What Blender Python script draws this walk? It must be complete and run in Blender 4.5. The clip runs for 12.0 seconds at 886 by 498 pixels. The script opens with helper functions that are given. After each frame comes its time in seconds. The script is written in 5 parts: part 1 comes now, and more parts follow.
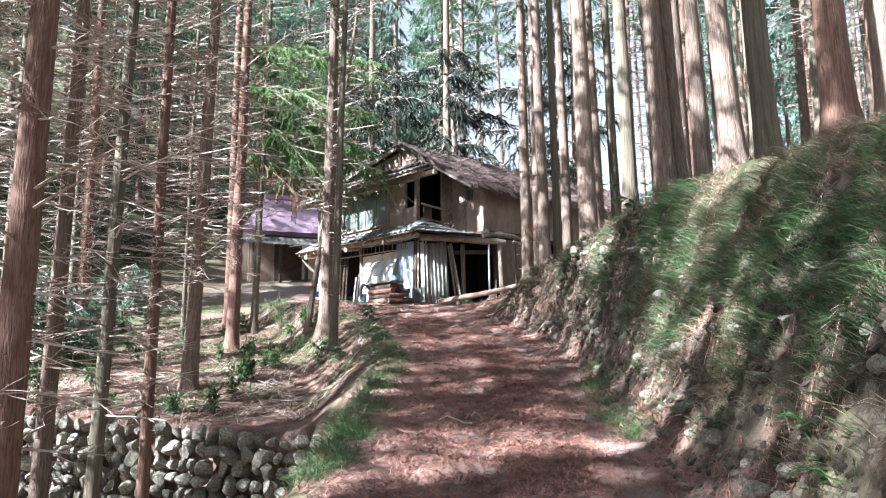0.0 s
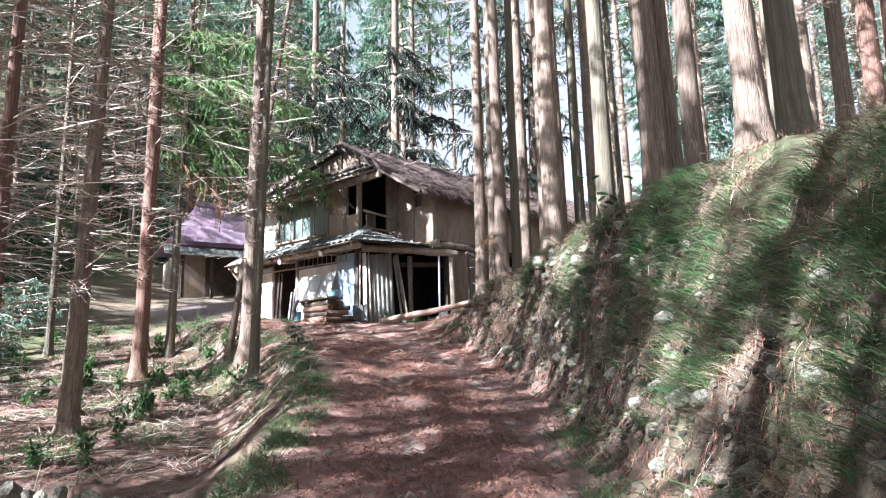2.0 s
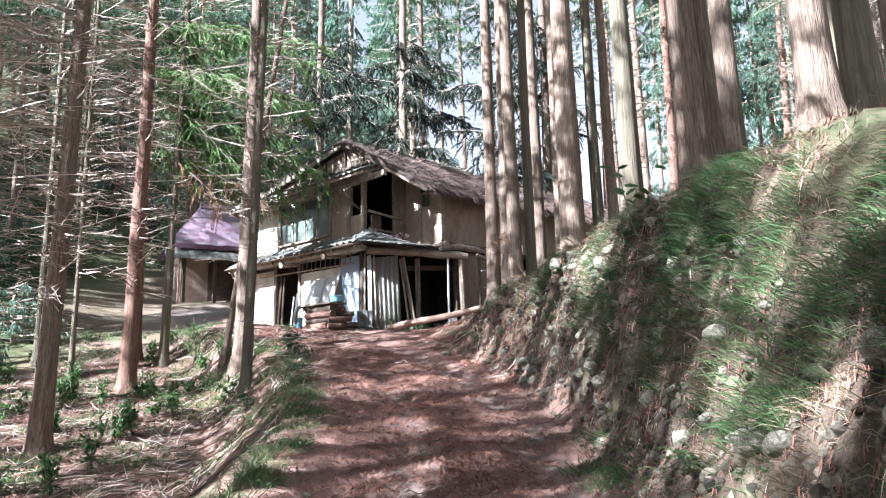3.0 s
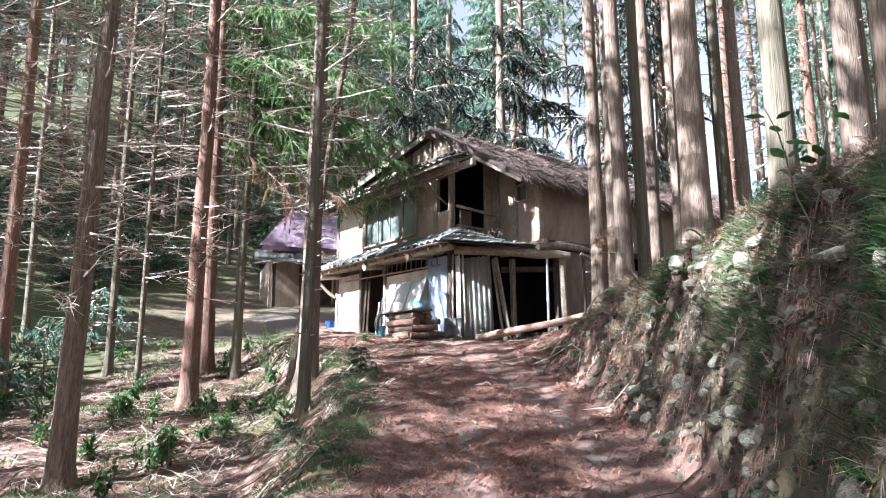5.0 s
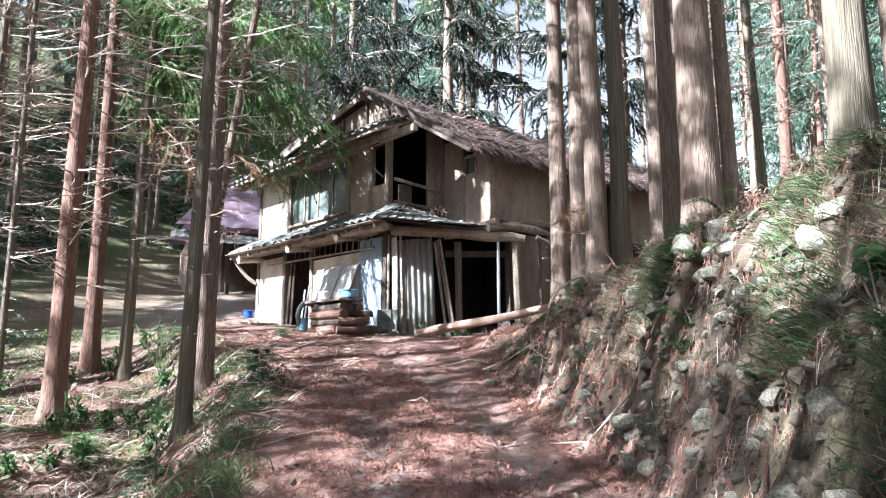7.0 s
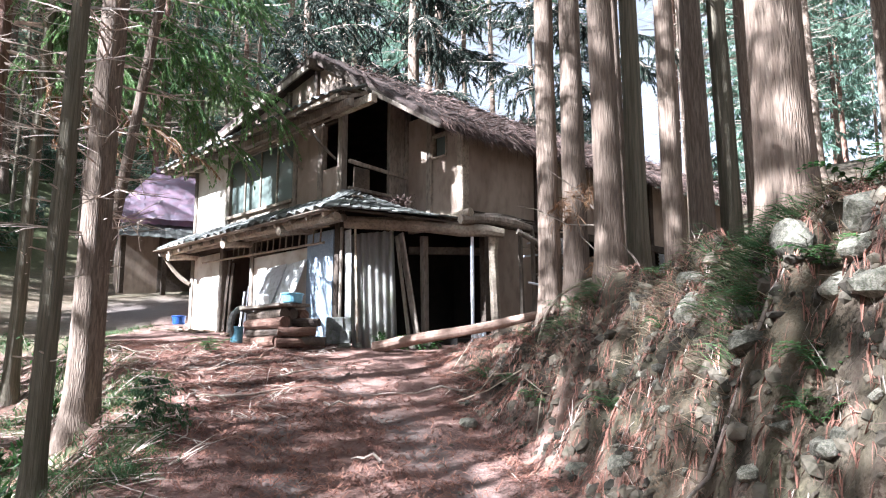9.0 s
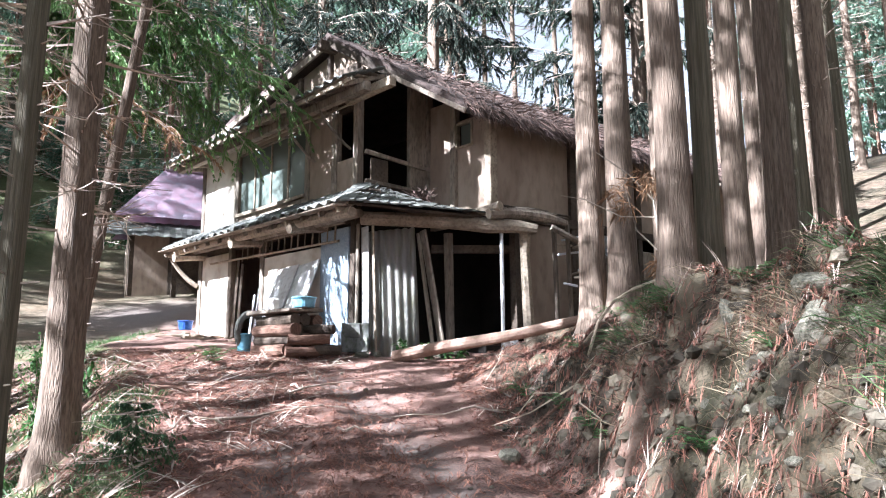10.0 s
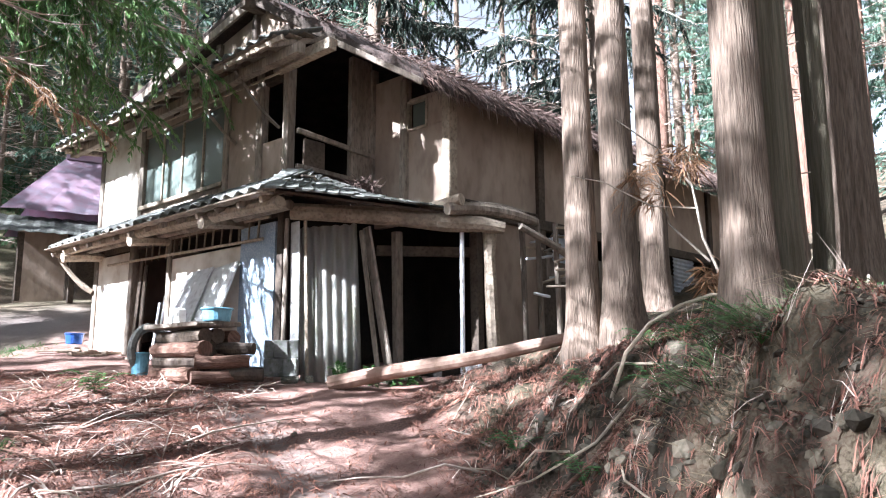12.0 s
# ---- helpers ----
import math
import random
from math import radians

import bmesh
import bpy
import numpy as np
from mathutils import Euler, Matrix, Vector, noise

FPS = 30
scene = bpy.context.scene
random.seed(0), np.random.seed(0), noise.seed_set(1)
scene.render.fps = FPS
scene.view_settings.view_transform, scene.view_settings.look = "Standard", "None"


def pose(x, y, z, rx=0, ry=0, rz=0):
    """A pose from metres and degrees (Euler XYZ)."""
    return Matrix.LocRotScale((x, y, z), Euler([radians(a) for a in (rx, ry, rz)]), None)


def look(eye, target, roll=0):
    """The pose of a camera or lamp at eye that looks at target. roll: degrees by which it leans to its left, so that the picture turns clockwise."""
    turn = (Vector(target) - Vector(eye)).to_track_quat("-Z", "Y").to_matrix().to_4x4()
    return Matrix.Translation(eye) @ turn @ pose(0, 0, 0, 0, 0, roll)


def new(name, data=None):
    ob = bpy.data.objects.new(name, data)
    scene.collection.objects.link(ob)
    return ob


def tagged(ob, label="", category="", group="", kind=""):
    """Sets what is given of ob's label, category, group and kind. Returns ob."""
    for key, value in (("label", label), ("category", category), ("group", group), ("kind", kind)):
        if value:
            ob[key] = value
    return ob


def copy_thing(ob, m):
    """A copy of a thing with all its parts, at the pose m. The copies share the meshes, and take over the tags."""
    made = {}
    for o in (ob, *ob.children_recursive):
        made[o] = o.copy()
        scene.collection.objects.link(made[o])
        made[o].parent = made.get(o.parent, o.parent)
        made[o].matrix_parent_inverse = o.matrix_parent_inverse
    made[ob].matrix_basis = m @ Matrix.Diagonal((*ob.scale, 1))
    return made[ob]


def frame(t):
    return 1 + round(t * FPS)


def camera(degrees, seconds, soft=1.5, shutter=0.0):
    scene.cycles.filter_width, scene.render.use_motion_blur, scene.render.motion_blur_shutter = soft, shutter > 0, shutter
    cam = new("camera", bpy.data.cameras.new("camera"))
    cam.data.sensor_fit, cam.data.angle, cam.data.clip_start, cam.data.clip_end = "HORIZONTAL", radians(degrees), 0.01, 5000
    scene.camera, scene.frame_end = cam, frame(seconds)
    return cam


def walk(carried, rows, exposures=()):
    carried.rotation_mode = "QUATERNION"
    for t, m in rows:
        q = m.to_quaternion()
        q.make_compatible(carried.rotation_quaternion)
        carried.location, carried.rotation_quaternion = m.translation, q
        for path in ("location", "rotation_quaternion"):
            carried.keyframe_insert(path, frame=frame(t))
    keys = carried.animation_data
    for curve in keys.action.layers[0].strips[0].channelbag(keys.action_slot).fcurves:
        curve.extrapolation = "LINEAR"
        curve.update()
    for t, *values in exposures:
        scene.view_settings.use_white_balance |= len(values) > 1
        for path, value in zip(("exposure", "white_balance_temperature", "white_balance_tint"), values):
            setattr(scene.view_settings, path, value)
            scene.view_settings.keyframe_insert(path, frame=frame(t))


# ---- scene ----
cam = camera(60.8, 12.0, soft=1.1)
# seconds, x, y, z, yaw, pitch, roll
PATH = [
    (0, 0, 0, 1.55, 1.49, 8.34, -0.37),
    (0.5, 0.049, 0.612, 1.625, 0.61, 8.55, -0.43),
    (1, 0.055, 1.191, 1.692, -0.78, 8.89, -0.56),
    (1.5, 0.116, 1.732, 1.756, -1.81, 9.15, -0.8),
    (2, 0.155, 2.287, 1.815, -2.12, 9.42, -0.79),
    (2.5, 0.191, 2.831, 1.892, -2.1, 9.57, -0.79),
    (4.5, 0.553, 4.974, 2.221, 6.04, 9.84, -0.33),
    (5, 0.583, 5.541, 2.284, 7.28, 9.84, 0.01),
    (5.5, 0.581, 6.159, 2.332, 6.93, 9.7, 0.33),
    (6, 0.544, 6.717, 2.422, 5.35, 9.32, 0.31),
    (6.5, 0.54, 7.357, 2.499, 4.03, 9.02, 0.18),
    (7, 0.509, 7.906, 2.579, 3.16, 8.81, 0.23),
    (9, 0.401, 10.186, 2.902, 0.43, 8.65, 0.18),
    (9.5, 0.347, 10.76, 2.979, 0.6, 8.57, -0.03),
    (10, 0.275, 11.276, 3.056, 1.83, 8.57, 0),
    (10.5, 0.227, 11.783, 3.113, 1.57, 8.62, 0.12),
    (11, 0.16, 12.234, 3.187, 0.19, 8.66, 0.29),
    (11.5, 0.042, 12.673, 3.235, -2.23, 8.82, 0.23),
    (12, 0, 13.132, 3.288, -3.55, 9, 0),
]
walk(cam, [(t, pose(x, y, z, 90 + pitch, 0, yaw) @ pose(0, 0, 0, 0, 0, roll)) for t, x, y, z, yaw, pitch, roll in PATH],
     exposures=[(0, 3.04), (7, 3.03), (9.5, 3.13), (12, 3.22)])

# ---- world, sun and exposure ----
SUN_EL = 37.0
SUN_XY = Vector((-0.86, -0.5, 0)).normalized()
sun_dir = SUN_XY * math.cos(radians(SUN_EL)) + Vector((0, 0, math.sin(radians(SUN_EL))))
world = bpy.data.worlds.new("sky")
scene.world = world
world.use_nodes = True
wn = world.node_tree.nodes
sky = wn.new("ShaderNodeTexSky")
sky.sky_type, sky.sun_disc, sky.sun_elevation = "NISHITA", False, radians(SUN_EL)
sky.sun_rotation = math.atan2(SUN_XY.x, SUN_XY.y)
sky.dust_density, sky.air_density, sky.ozone_density = 2.0, 1.0, 1.0
haze = wn.new("ShaderNodeHueSaturation")
haze.inputs["Saturation"].default_value, haze.inputs["Value"].default_value = 0.15, 0.64
world.node_tree.links.new(sky.outputs[0], haze.inputs["Color"])
world.node_tree.links.new(haze.outputs[0], wn["Background"].inputs[0])
wn["Background"].inputs[1].default_value = 0.058
sun = new("sun", bpy.data.lights.new("sun", "SUN"))
sun.data.energy, sun.data.angle, sun.data.color = 5.0, radians(0.55), (1.0, 0.96, 0.92)
sun.matrix_world = look(sun_dir * 60, (0, 0, 0))
scene.view_settings.use_white_balance = True
scene.view_settings.white_balance_temperature = 5420


# ---- materials ----
def surface(name, a, b, c=None, scale=6.0, stretch=(1, 1, 1), rough=0.85, bump=0.3, fine=40.0, island=0.0, ob_random=0.0, metal=0.0, through_light=0.0, space="Object", detail=0.75):
    """Two or three base colours mixed by coarse and fine noise, with relief."""
    m = bpy.data.materials.new(name)
    m.use_nodes = True
    nt = m.node_tree
    n, l = nt.nodes, nt.links
    bsdf = n["Principled BSDF"]
    co = n.new("ShaderNodeTexCoord")
    mp = n.new("ShaderNodeMapping")
    mp.inputs["Scale"].default_value = stretch
    l.new(co.outputs[space], mp.inputs[0])
    n1 = n.new("ShaderNodeTexNoise")
    n1.inputs["Scale"].default_value, n1.inputs["Detail"].default_value = scale, 5
    n2 = n.new("ShaderNodeTexNoise")
    n2.inputs["Scale"].default_value, n2.inputs["Detail"].default_value = fine, 3
    for k in (n1, n2):
        l.new(mp.outputs[0], k.inputs[0])
    r1 = n.new("ShaderNodeValToRGB")
    r1.color_ramp.elements[0].position, r1.color_ramp.elements[1].position = 0.36, 0.64
    r1.color_ramp.elements[0].color, r1.color_ramp.elements[1].color = (*a, 1), (*b, 1)
    l.new(n1.outputs[0], r1.inputs[0])
    out = r1.outputs[0]
    mx = n.new("ShaderNodeMix")
    mx.data_type = "RGBA"
    r2 = n.new("ShaderNodeValToRGB")
    r2.color_ramp.elements[0].position, r2.color_ramp.elements[1].position = 0.45, 0.72
    r2.color_ramp.elements[1].color = (detail, detail, detail, 1)
    l.new(n2.outputs[0], r2.inputs[0])
    l.new(r2.outputs[0], mx.inputs[0])
    l.new(out, mx.inputs[6])
    third = c if c else tuple(0.55 * v for v in a)
    mx.inputs[7].default_value = (*third, 1)
    out = mx.outputs[2]
    if island or ob_random:
        if island:
            g = n.new("ShaderNodeNewGeometry")
            rnd = g.outputs["Random Per Island"]
        else:
            g = n.new("ShaderNodeObjectInfo")
            rnd = g.outputs["Random"]
        amount = island or ob_random
        mr = n.new("ShaderNodeMapRange")
        mr.inputs[3].default_value, mr.inputs[4].default_value = 1 - amount, 1 + amount
        l.new(rnd, mr.inputs[0])
        hs = n.new("ShaderNodeHueSaturation")
        l.new(mr.outputs[0], hs.inputs["Value"])
        l.new(out, hs.inputs["Color"])
        out = hs.outputs[0]
    l.new(out, bsdf.inputs["Base Color"])
    bsdf.inputs["Roughness"].default_value = rough
    bsdf.inputs["Metallic"].default_value = metal
    bsdf.inputs["Specular IOR Level"].default_value = 0.25
    if bump:
        bp = n.new("ShaderNodeBump")
        bp.inputs["Strength"].default_value, bp.inputs["Distance"].default_value = bump, 0.02
        l.new(n2.outputs[0], bp.inputs["Height"])
        l.new(bp.outputs[0], bsdf.inputs["Normal"])
    if through_light:
        tr = n.new("ShaderNodeBsdfTranslucent")
        l.new(out, tr.inputs[0])
        ms = n.new("ShaderNodeMixShader")
        ms.inputs[0].default_value = through_light
        l.new(bsdf.outputs[0], ms.inputs[1])
        l.new(tr.outputs[0], ms.inputs[2])
        l.new(ms.outputs[0], n["Material Output"].inputs[0])
    return m


M_bark = surface("cedar bark", (0.125, 0.088, 0.064), (0.225, 0.168, 0.127), (0.055, 0.04, 0.03), scale=6, stretch=(0.8, 0.8, 9), fine=17, bump=0.9, ob_random=0.18)
M_bark_red = surface("red cedar bark", (0.135, 0.072, 0.05), (0.21, 0.125, 0.09), (0.06, 0.034, 0.026), scale=6, stretch=(0.8, 0.8, 9), fine=17, bump=0.9, ob_random=0.15)
M_bark_moss = surface("mossy bark", (0.1, 0.083, 0.058), (0.18, 0.15, 0.108), (0.075, 0.07, 0.038), scale=6, stretch=(0.8, 0.8, 4), fine=18, bump=0.8, ob_random=0.15)
M_twig = surface("dead twig", (0.32, 0.25, 0.2), (0.52, 0.43, 0.36), scale=5, bump=0, island=0.35)
M_leaf = surface("cedar foliage", (0.045, 0.09, 0.045), (0.09, 0.15, 0.065), (0.065, 0.115, 0.06), scale=0.9, fine=6, bump=0, island=0.45, rough=0.6, through_light=0.5)
# lighter copy of the cedar green, with sunlight on the boughs painted in
M_bough = surface("sunlit cedar foliage", (0.11, 0.21, 0.075), (0.19, 0.31, 0.11), (0.22, 0.3, 0.11), scale=1.2, fine=6, bump=0, island=0.4, rough=0.6, through_light=0.5)
M_log = surface("barkless log", (0.27, 0.175, 0.13), (0.38, 0.26, 0.2), (0.2, 0.125, 0.09), scale=3, fine=16, bump=0.4)
# distance haze and backlight are mixed into this paler, bluer leaf colour
M_leaf_hazed = surface("hazed far foliage", (0.09, 0.16, 0.12), (0.15, 0.22, 0.155), (0.19, 0.23, 0.16), scale=0.5, fine=3, bump=0, island=0.45, rough=0.6, through_light=0.5)
# leaf colour darkened to paint boughs backlit against the bright sky
M_leaf_silhouette = surface("silhouette foliage", (0.016, 0.026, 0.019), (0.035, 0.05, 0.034), (0.04, 0.038, 0.03), scale=1.0, fine=6, bump=0, island=0.4, rough=0.7, through_light=0.15)
M_leaf_dry = surface("dry foliage", (0.2, 0.11, 0.06), (0.3, 0.18, 0.1), scale=1.5, bump=0, island=0.4, through_light=0.3)
M_broad = surface("broad leaf", (0.04, 0.1, 0.025), (0.09, 0.17, 0.05), scale=5, bump=0.1, island=0.35, rough=0.45, through_light=0.3)
M_grass = surface("grass", (0.04, 0.088, 0.03), (0.085, 0.15, 0.055), (0.16, 0.165, 0.085), scale=1.2, fine=5, bump=0, island=0.45, rough=0.6, through_light=0.3)
M_litter = surface("needle litter", (0.17, 0.078, 0.055), (0.31, 0.155, 0.11), (0.09, 0.05, 0.04), scale=2, fine=9, bump=0, island=0.5)
M_stone = surface("field stone", (0.11, 0.1, 0.078), (0.29, 0.26, 0.205), (0.05, 0.062, 0.028), scale=5, fine=14, bump=0.5, ob_random=0.45)
M_clod = surface("bank rubble", (0.05, 0.04, 0.028), (0.16, 0.132, 0.098), (0.03, 0.03, 0.018), scale=5, fine=22, bump=0.6, island=0.6)
M_dry_grass = surface("dry grass", (0.15, 0.115, 0.075), (0.3, 0.235, 0.155), scale=2, bump=0, island=0.45, rough=0.7, through_light=0.25)
M_mud = surface("mud plaster", (0.26, 0.195, 0.148), (0.37, 0.29, 0.225), (0.15, 0.108, 0.08), scale=1.8, stretch=(1, 1, 0.5), fine=7, bump=0.3, detail=0.5)
M_plaster = surface("pale plaster", (0.55, 0.5, 0.42), (0.68, 0.63, 0.55), (0.36, 0.27, 0.19), scale=1.8, fine=3.2, bump=0.25)
M_wood = surface("weathered timber", (0.17, 0.135, 0.105), (0.3, 0.25, 0.2), (0.09, 0.072, 0.056), scale=4, stretch=(1, 1, 0.3), fine=30, bump=0.5, ob_random=0.25)
M_wood_dark = surface("dark timber", (0.06, 0.045, 0.035), (0.1, 0.075, 0.055), scale=4, fine=25, bump=0.4, ob_random=0.2)
M_wood_pale = surface("bleached timber", (0.27, 0.215, 0.16), (0.4, 0.33, 0.25), (0.15, 0.115, 0.085), scale=4, fine=24, bump=0.5, ob_random=0.2)
M_thatch = surface("old thatch", (0.055, 0.039, 0.033), (0.105, 0.074, 0.063), (0.04, 0.031, 0.028), scale=4, fine=30, bump=1.0)
M_straw = surface("loose straw", (0.08, 0.053, 0.044), (0.165, 0.11, 0.09), (0.045, 0.031, 0.027), scale=3, fine=12, bump=0, island=0.5)
M_tile = surface("grey roof tile", (0.09, 0.09, 0.086), (0.2, 0.195, 0.18), (0.07, 0.08, 0.045), scale=6, fine=25, bump=0.4, ob_random=0.3, rough=0.7)
M_board = surface("cement board", (0.46, 0.46, 0.44), (0.56, 0.55, 0.53), (0.32, 0.3, 0.27), scale=2, fine=12, bump=0.15)
M_corr = surface("corrugated sheet", (0.34, 0.33, 0.3), (0.45, 0.43, 0.39), (0.3, 0.3, 0.2), scale=2.2, stretch=(1, 1, 0.25), fine=9, bump=0.15, rough=0.6)
M_blue_sheet = surface("speckled blue sheet", (0.2, 0.25, 0.31), (0.28, 0.33, 0.39), (0.42, 0.46, 0.5), scale=5, fine=45, bump=0.25, rough=0.6)
M_white = surface("white painted tin", (0.62, 0.64, 0.68), (0.72, 0.73, 0.76), (0.5, 0.48, 0.46), scale=3, fine=14, bump=0.1, rough=0.5)
M_blue = surface("blue plastic", (0.14, 0.32, 0.42), (0.2, 0.39, 0.48), scale=4, fine=20, bump=0.05, rough=0.4)
M_deep_blue = surface("deep blue plastic", (0.05, 0.13, 0.5), (0.07, 0.18, 0.6), scale=4, fine=20, bump=0.05, rough=0.4)
M_rubber = surface("grey hose", (0.1, 0.1, 0.09), (0.17, 0.165, 0.15), scale=5, bump=0.2)
M_purple = surface("faded red tin roof", (0.23, 0.155, 0.195), (0.31, 0.21, 0.26), (0.27, 0.25, 0.3), scale=0.9, fine=4, bump=0.1, rough=0.5)
# near-black colour standing in for the shade inside the barn
M_room_shade = surface("room shade", (0.018, 0.015, 0.013), (0.03, 0.025, 0.02), scale=3, bump=0.2)
M_cut = surface("cut wood", (0.3, 0.21, 0.13), (0.4, 0.29, 0.19), scale=10, fine=40, bump=0.2)
M_glass = bpy.data.materials.new("dusty pane")
M_glass.use_nodes = True
gb = M_glass.node_tree.nodes["Principled BSDF"]
gb.inputs["Base Color"].default_value = (0.11, 0.13, 0.115, 1)
gb.inputs["Roughness"].default_value, gb.inputs["Specular IOR Level"].default_value = 0.22, 0.6


def ground_material():
    m = bpy.data.materials.new("forest floor")
    m.use_nodes = True
    n, l = m.node_tree.nodes, m.node_tree.links
    bsdf = n["Principled BSDF"]
    co = n.new("ShaderNodeTexCoord")
    at = n.new("ShaderNodeVertexColor")
    at.layer_name = "cover"
    sp = n.new("ShaderNodeSeparateColor")
    l.new(at.outputs[0], sp.inputs[0])

    def noise_at(scale, detail=6, dist=0.0, stretch=None):
        k = n.new("ShaderNodeTexNoise")
        k.inputs["Scale"].default_value, k.inputs["Detail"].default_value, k.inputs["Distortion"].default_value = scale, detail, dist
        if stretch:
            mp = n.new("ShaderNodeMapping")
            mp.inputs["Scale"].default_value = stretch
            l.new(co.outputs["Object"], mp.inputs[0])
            l.new(mp.outputs[0], k.inputs[0])
        else:
            l.new(co.outputs["Object"], k.inputs[0])
        return k.outputs[0]

    def ramp(src, lo, hi, a, b):
        r = n.new("ShaderNodeValToRGB")
        r.color_ramp.elements[0].position, r.color_ramp.elements[1].position = lo, hi
        r.color_ramp.elements[0].color, r.color_ramp.elements[1].color = (*a, 1), (*b, 1)
        l.new(src, r.inputs[0])
        return r.outputs[0]

    def mix(fac, a, b):
        x = n.new("ShaderNodeMix")
        x.data_type = "RGBA"
        l.new(fac, x.inputs[0])
        l.new(a, x.inputs[6])
        l.new(b, x.inputs[7])
        return x.outputs[2]

    coarse, mid, fine = noise_at(1.1), noise_at(7, 6, 0.6), noise_at(55, 4, 0.6)
    floor = mix(ramp(fine, 0.42, 0.62, (0, 0, 0), (1, 1, 1)), ramp(mid, 0.35, 0.68, (0.1, 0.07, 0.055), (0.26, 0.185, 0.15)), ramp(coarse, 0.4, 0.6, (0.06, 0.04, 0.03), (0.18, 0.1, 0.068)))
    road = mix(ramp(fine, 0.42, 0.6, (0, 0, 0), (1, 1, 1)), ramp(mid, 0.35, 0.65, (0.155, 0.088, 0.07), (0.27, 0.168, 0.138)), ramp(coarse, 0.4, 0.62, (0.09, 0.055, 0.045), (0.22, 0.13, 0.103)))
    bank = mix(ramp(fine, 0.45, 0.6, (0, 0, 0), (1, 1, 1)), ramp(noise_at(5.5, 7, 0.3), 0.36, 0.66, (0.018, 0.015, 0.011), (0.15, 0.115, 0.083)), ramp(coarse, 0.4, 0.6, (0.026, 0.024, 0.016), (0.1, 0.062, 0.045)))
    green = ramp(fine, 0.35, 0.65, (0.022, 0.038, 0.014), (0.1, 0.115, 0.045))
    track = ramp(fine, 0.4, 0.62, (0.12, 0.1, 0.09), (0.22, 0.185, 0.165))
    c = mix(sp.outputs[0], floor, road)
    c = mix(sp.outputs[1], c, bank)
    earth = mix(ramp(noise_at(16, 5, 0.4, (1.6, 1.6, 0.6)), 0.42, 0.6, (0, 0, 0), (1, 1, 1)), ramp(noise_at(9, 6, 0.3, (1, 1, 0.45)), 0.36, 0.66, (0.06, 0.05, 0.033), (0.26, 0.22, 0.15)), ramp(fine, 0.38, 0.62, (0.06, 0.055, 0.03), (0.24, 0.2, 0.13)))
    bare = n.new("ShaderNodeVertexColor")
    bare.layer_name = "bare"
    c = mix(bare.outputs[0], c, earth)
    c = mix(sp.outputs[2], c, green)
    c = mix(at.outputs[1], c, track)
    l.new(c, bsdf.inputs["Base Color"])
    bsdf.inputs["Roughness"].default_value = 0.95
    bsdf.inputs["Specular IOR Level"].default_value = 0.15
    b1, b2 = n.new("ShaderNodeBump"), n.new("ShaderNodeBump")
    b1.inputs["Strength"].default_value, b1.inputs["Distance"].default_value = 0.6, 0.05
    b2.inputs["Strength"].default_value, b2.inputs["Distance"].default_value = 0.8, 0.015
    l.new(mid, b1.inputs["Height"])
    l.new(fine, b2.inputs["Height"])
    l.new(b1.outputs[0], b2.inputs["Normal"])
    l.new(b2.outputs[0], bsdf.inputs["Normal"])
    return m


# ---- small helpers ----
def lerp(a, b, t):
    return a + (b - a) * t


def smooth(a, b, x):
    t = min(1.0, max(0.0, (x - a) / (b - a)))
    return t * t * (3 - 2 * t)


def table(x, pairs):
    if x <= pairs[0][0]:
        return pairs[0][1]
    for (a, p), (b, q) in zip(pairs, pairs[1:]):
        if x <= b:
            return lerp(p, q, (x - a) / (b - a))
    return pairs[-1][1]


def as_mesh(name, bm, material, flat=True):
    me = bpy.data.meshes.new(name)
    bm.to_mesh(me)
    bm.free()
    me.materials.append(material)
    if not flat:
        for p in me.polygons:
            p.use_smooth = True
    return me


def part(name, bm, material, parent=None, label="", flat=True):
    ob = new(name, as_mesh(name, bm, material, flat))
    ob.parent = parent
    return tagged(ob, label)


def put(name, mesh, m, parent=None, label=""):
    ob = new(name, mesh)
    ob.parent = parent
    ob.matrix_basis = m
    return tagged(ob, label)


def thing(name, at, label, category, group="", kind=""):
    ob = new(name)
    ob.empty_display_size = 0.1
    ob.location = at
    return tagged(ob, label, category, group, kind)


def box(bm, sx, sy, sz, m=None, bevel=0.0, rough=0.0):
    """A box centred on the origin of m, with broken edges and a little unevenness."""
    got = bmesh.ops.create_cube(bm, size=1.0, matrix=Matrix.Diagonal((sx, sy, sz, 1)))
    vs = got["verts"]
    if bevel:
        es = list({e for v in vs for e in v.link_edges})
        got = bmesh.ops.bevel(bm, geom=es, offset=bevel, segments=1, affect="EDGES")
        vs = list({v for f in got["faces"] for v in f.verts} | {v for v in vs if v.is_valid})
    for v in vs:
        if rough:
            v.co += Vector((random.uniform(-1, 1), random.uniform(-1, 1), random.uniform(-1, 1))) * rough
        if m is not None:
            v.co = m @ v.co
    return vs


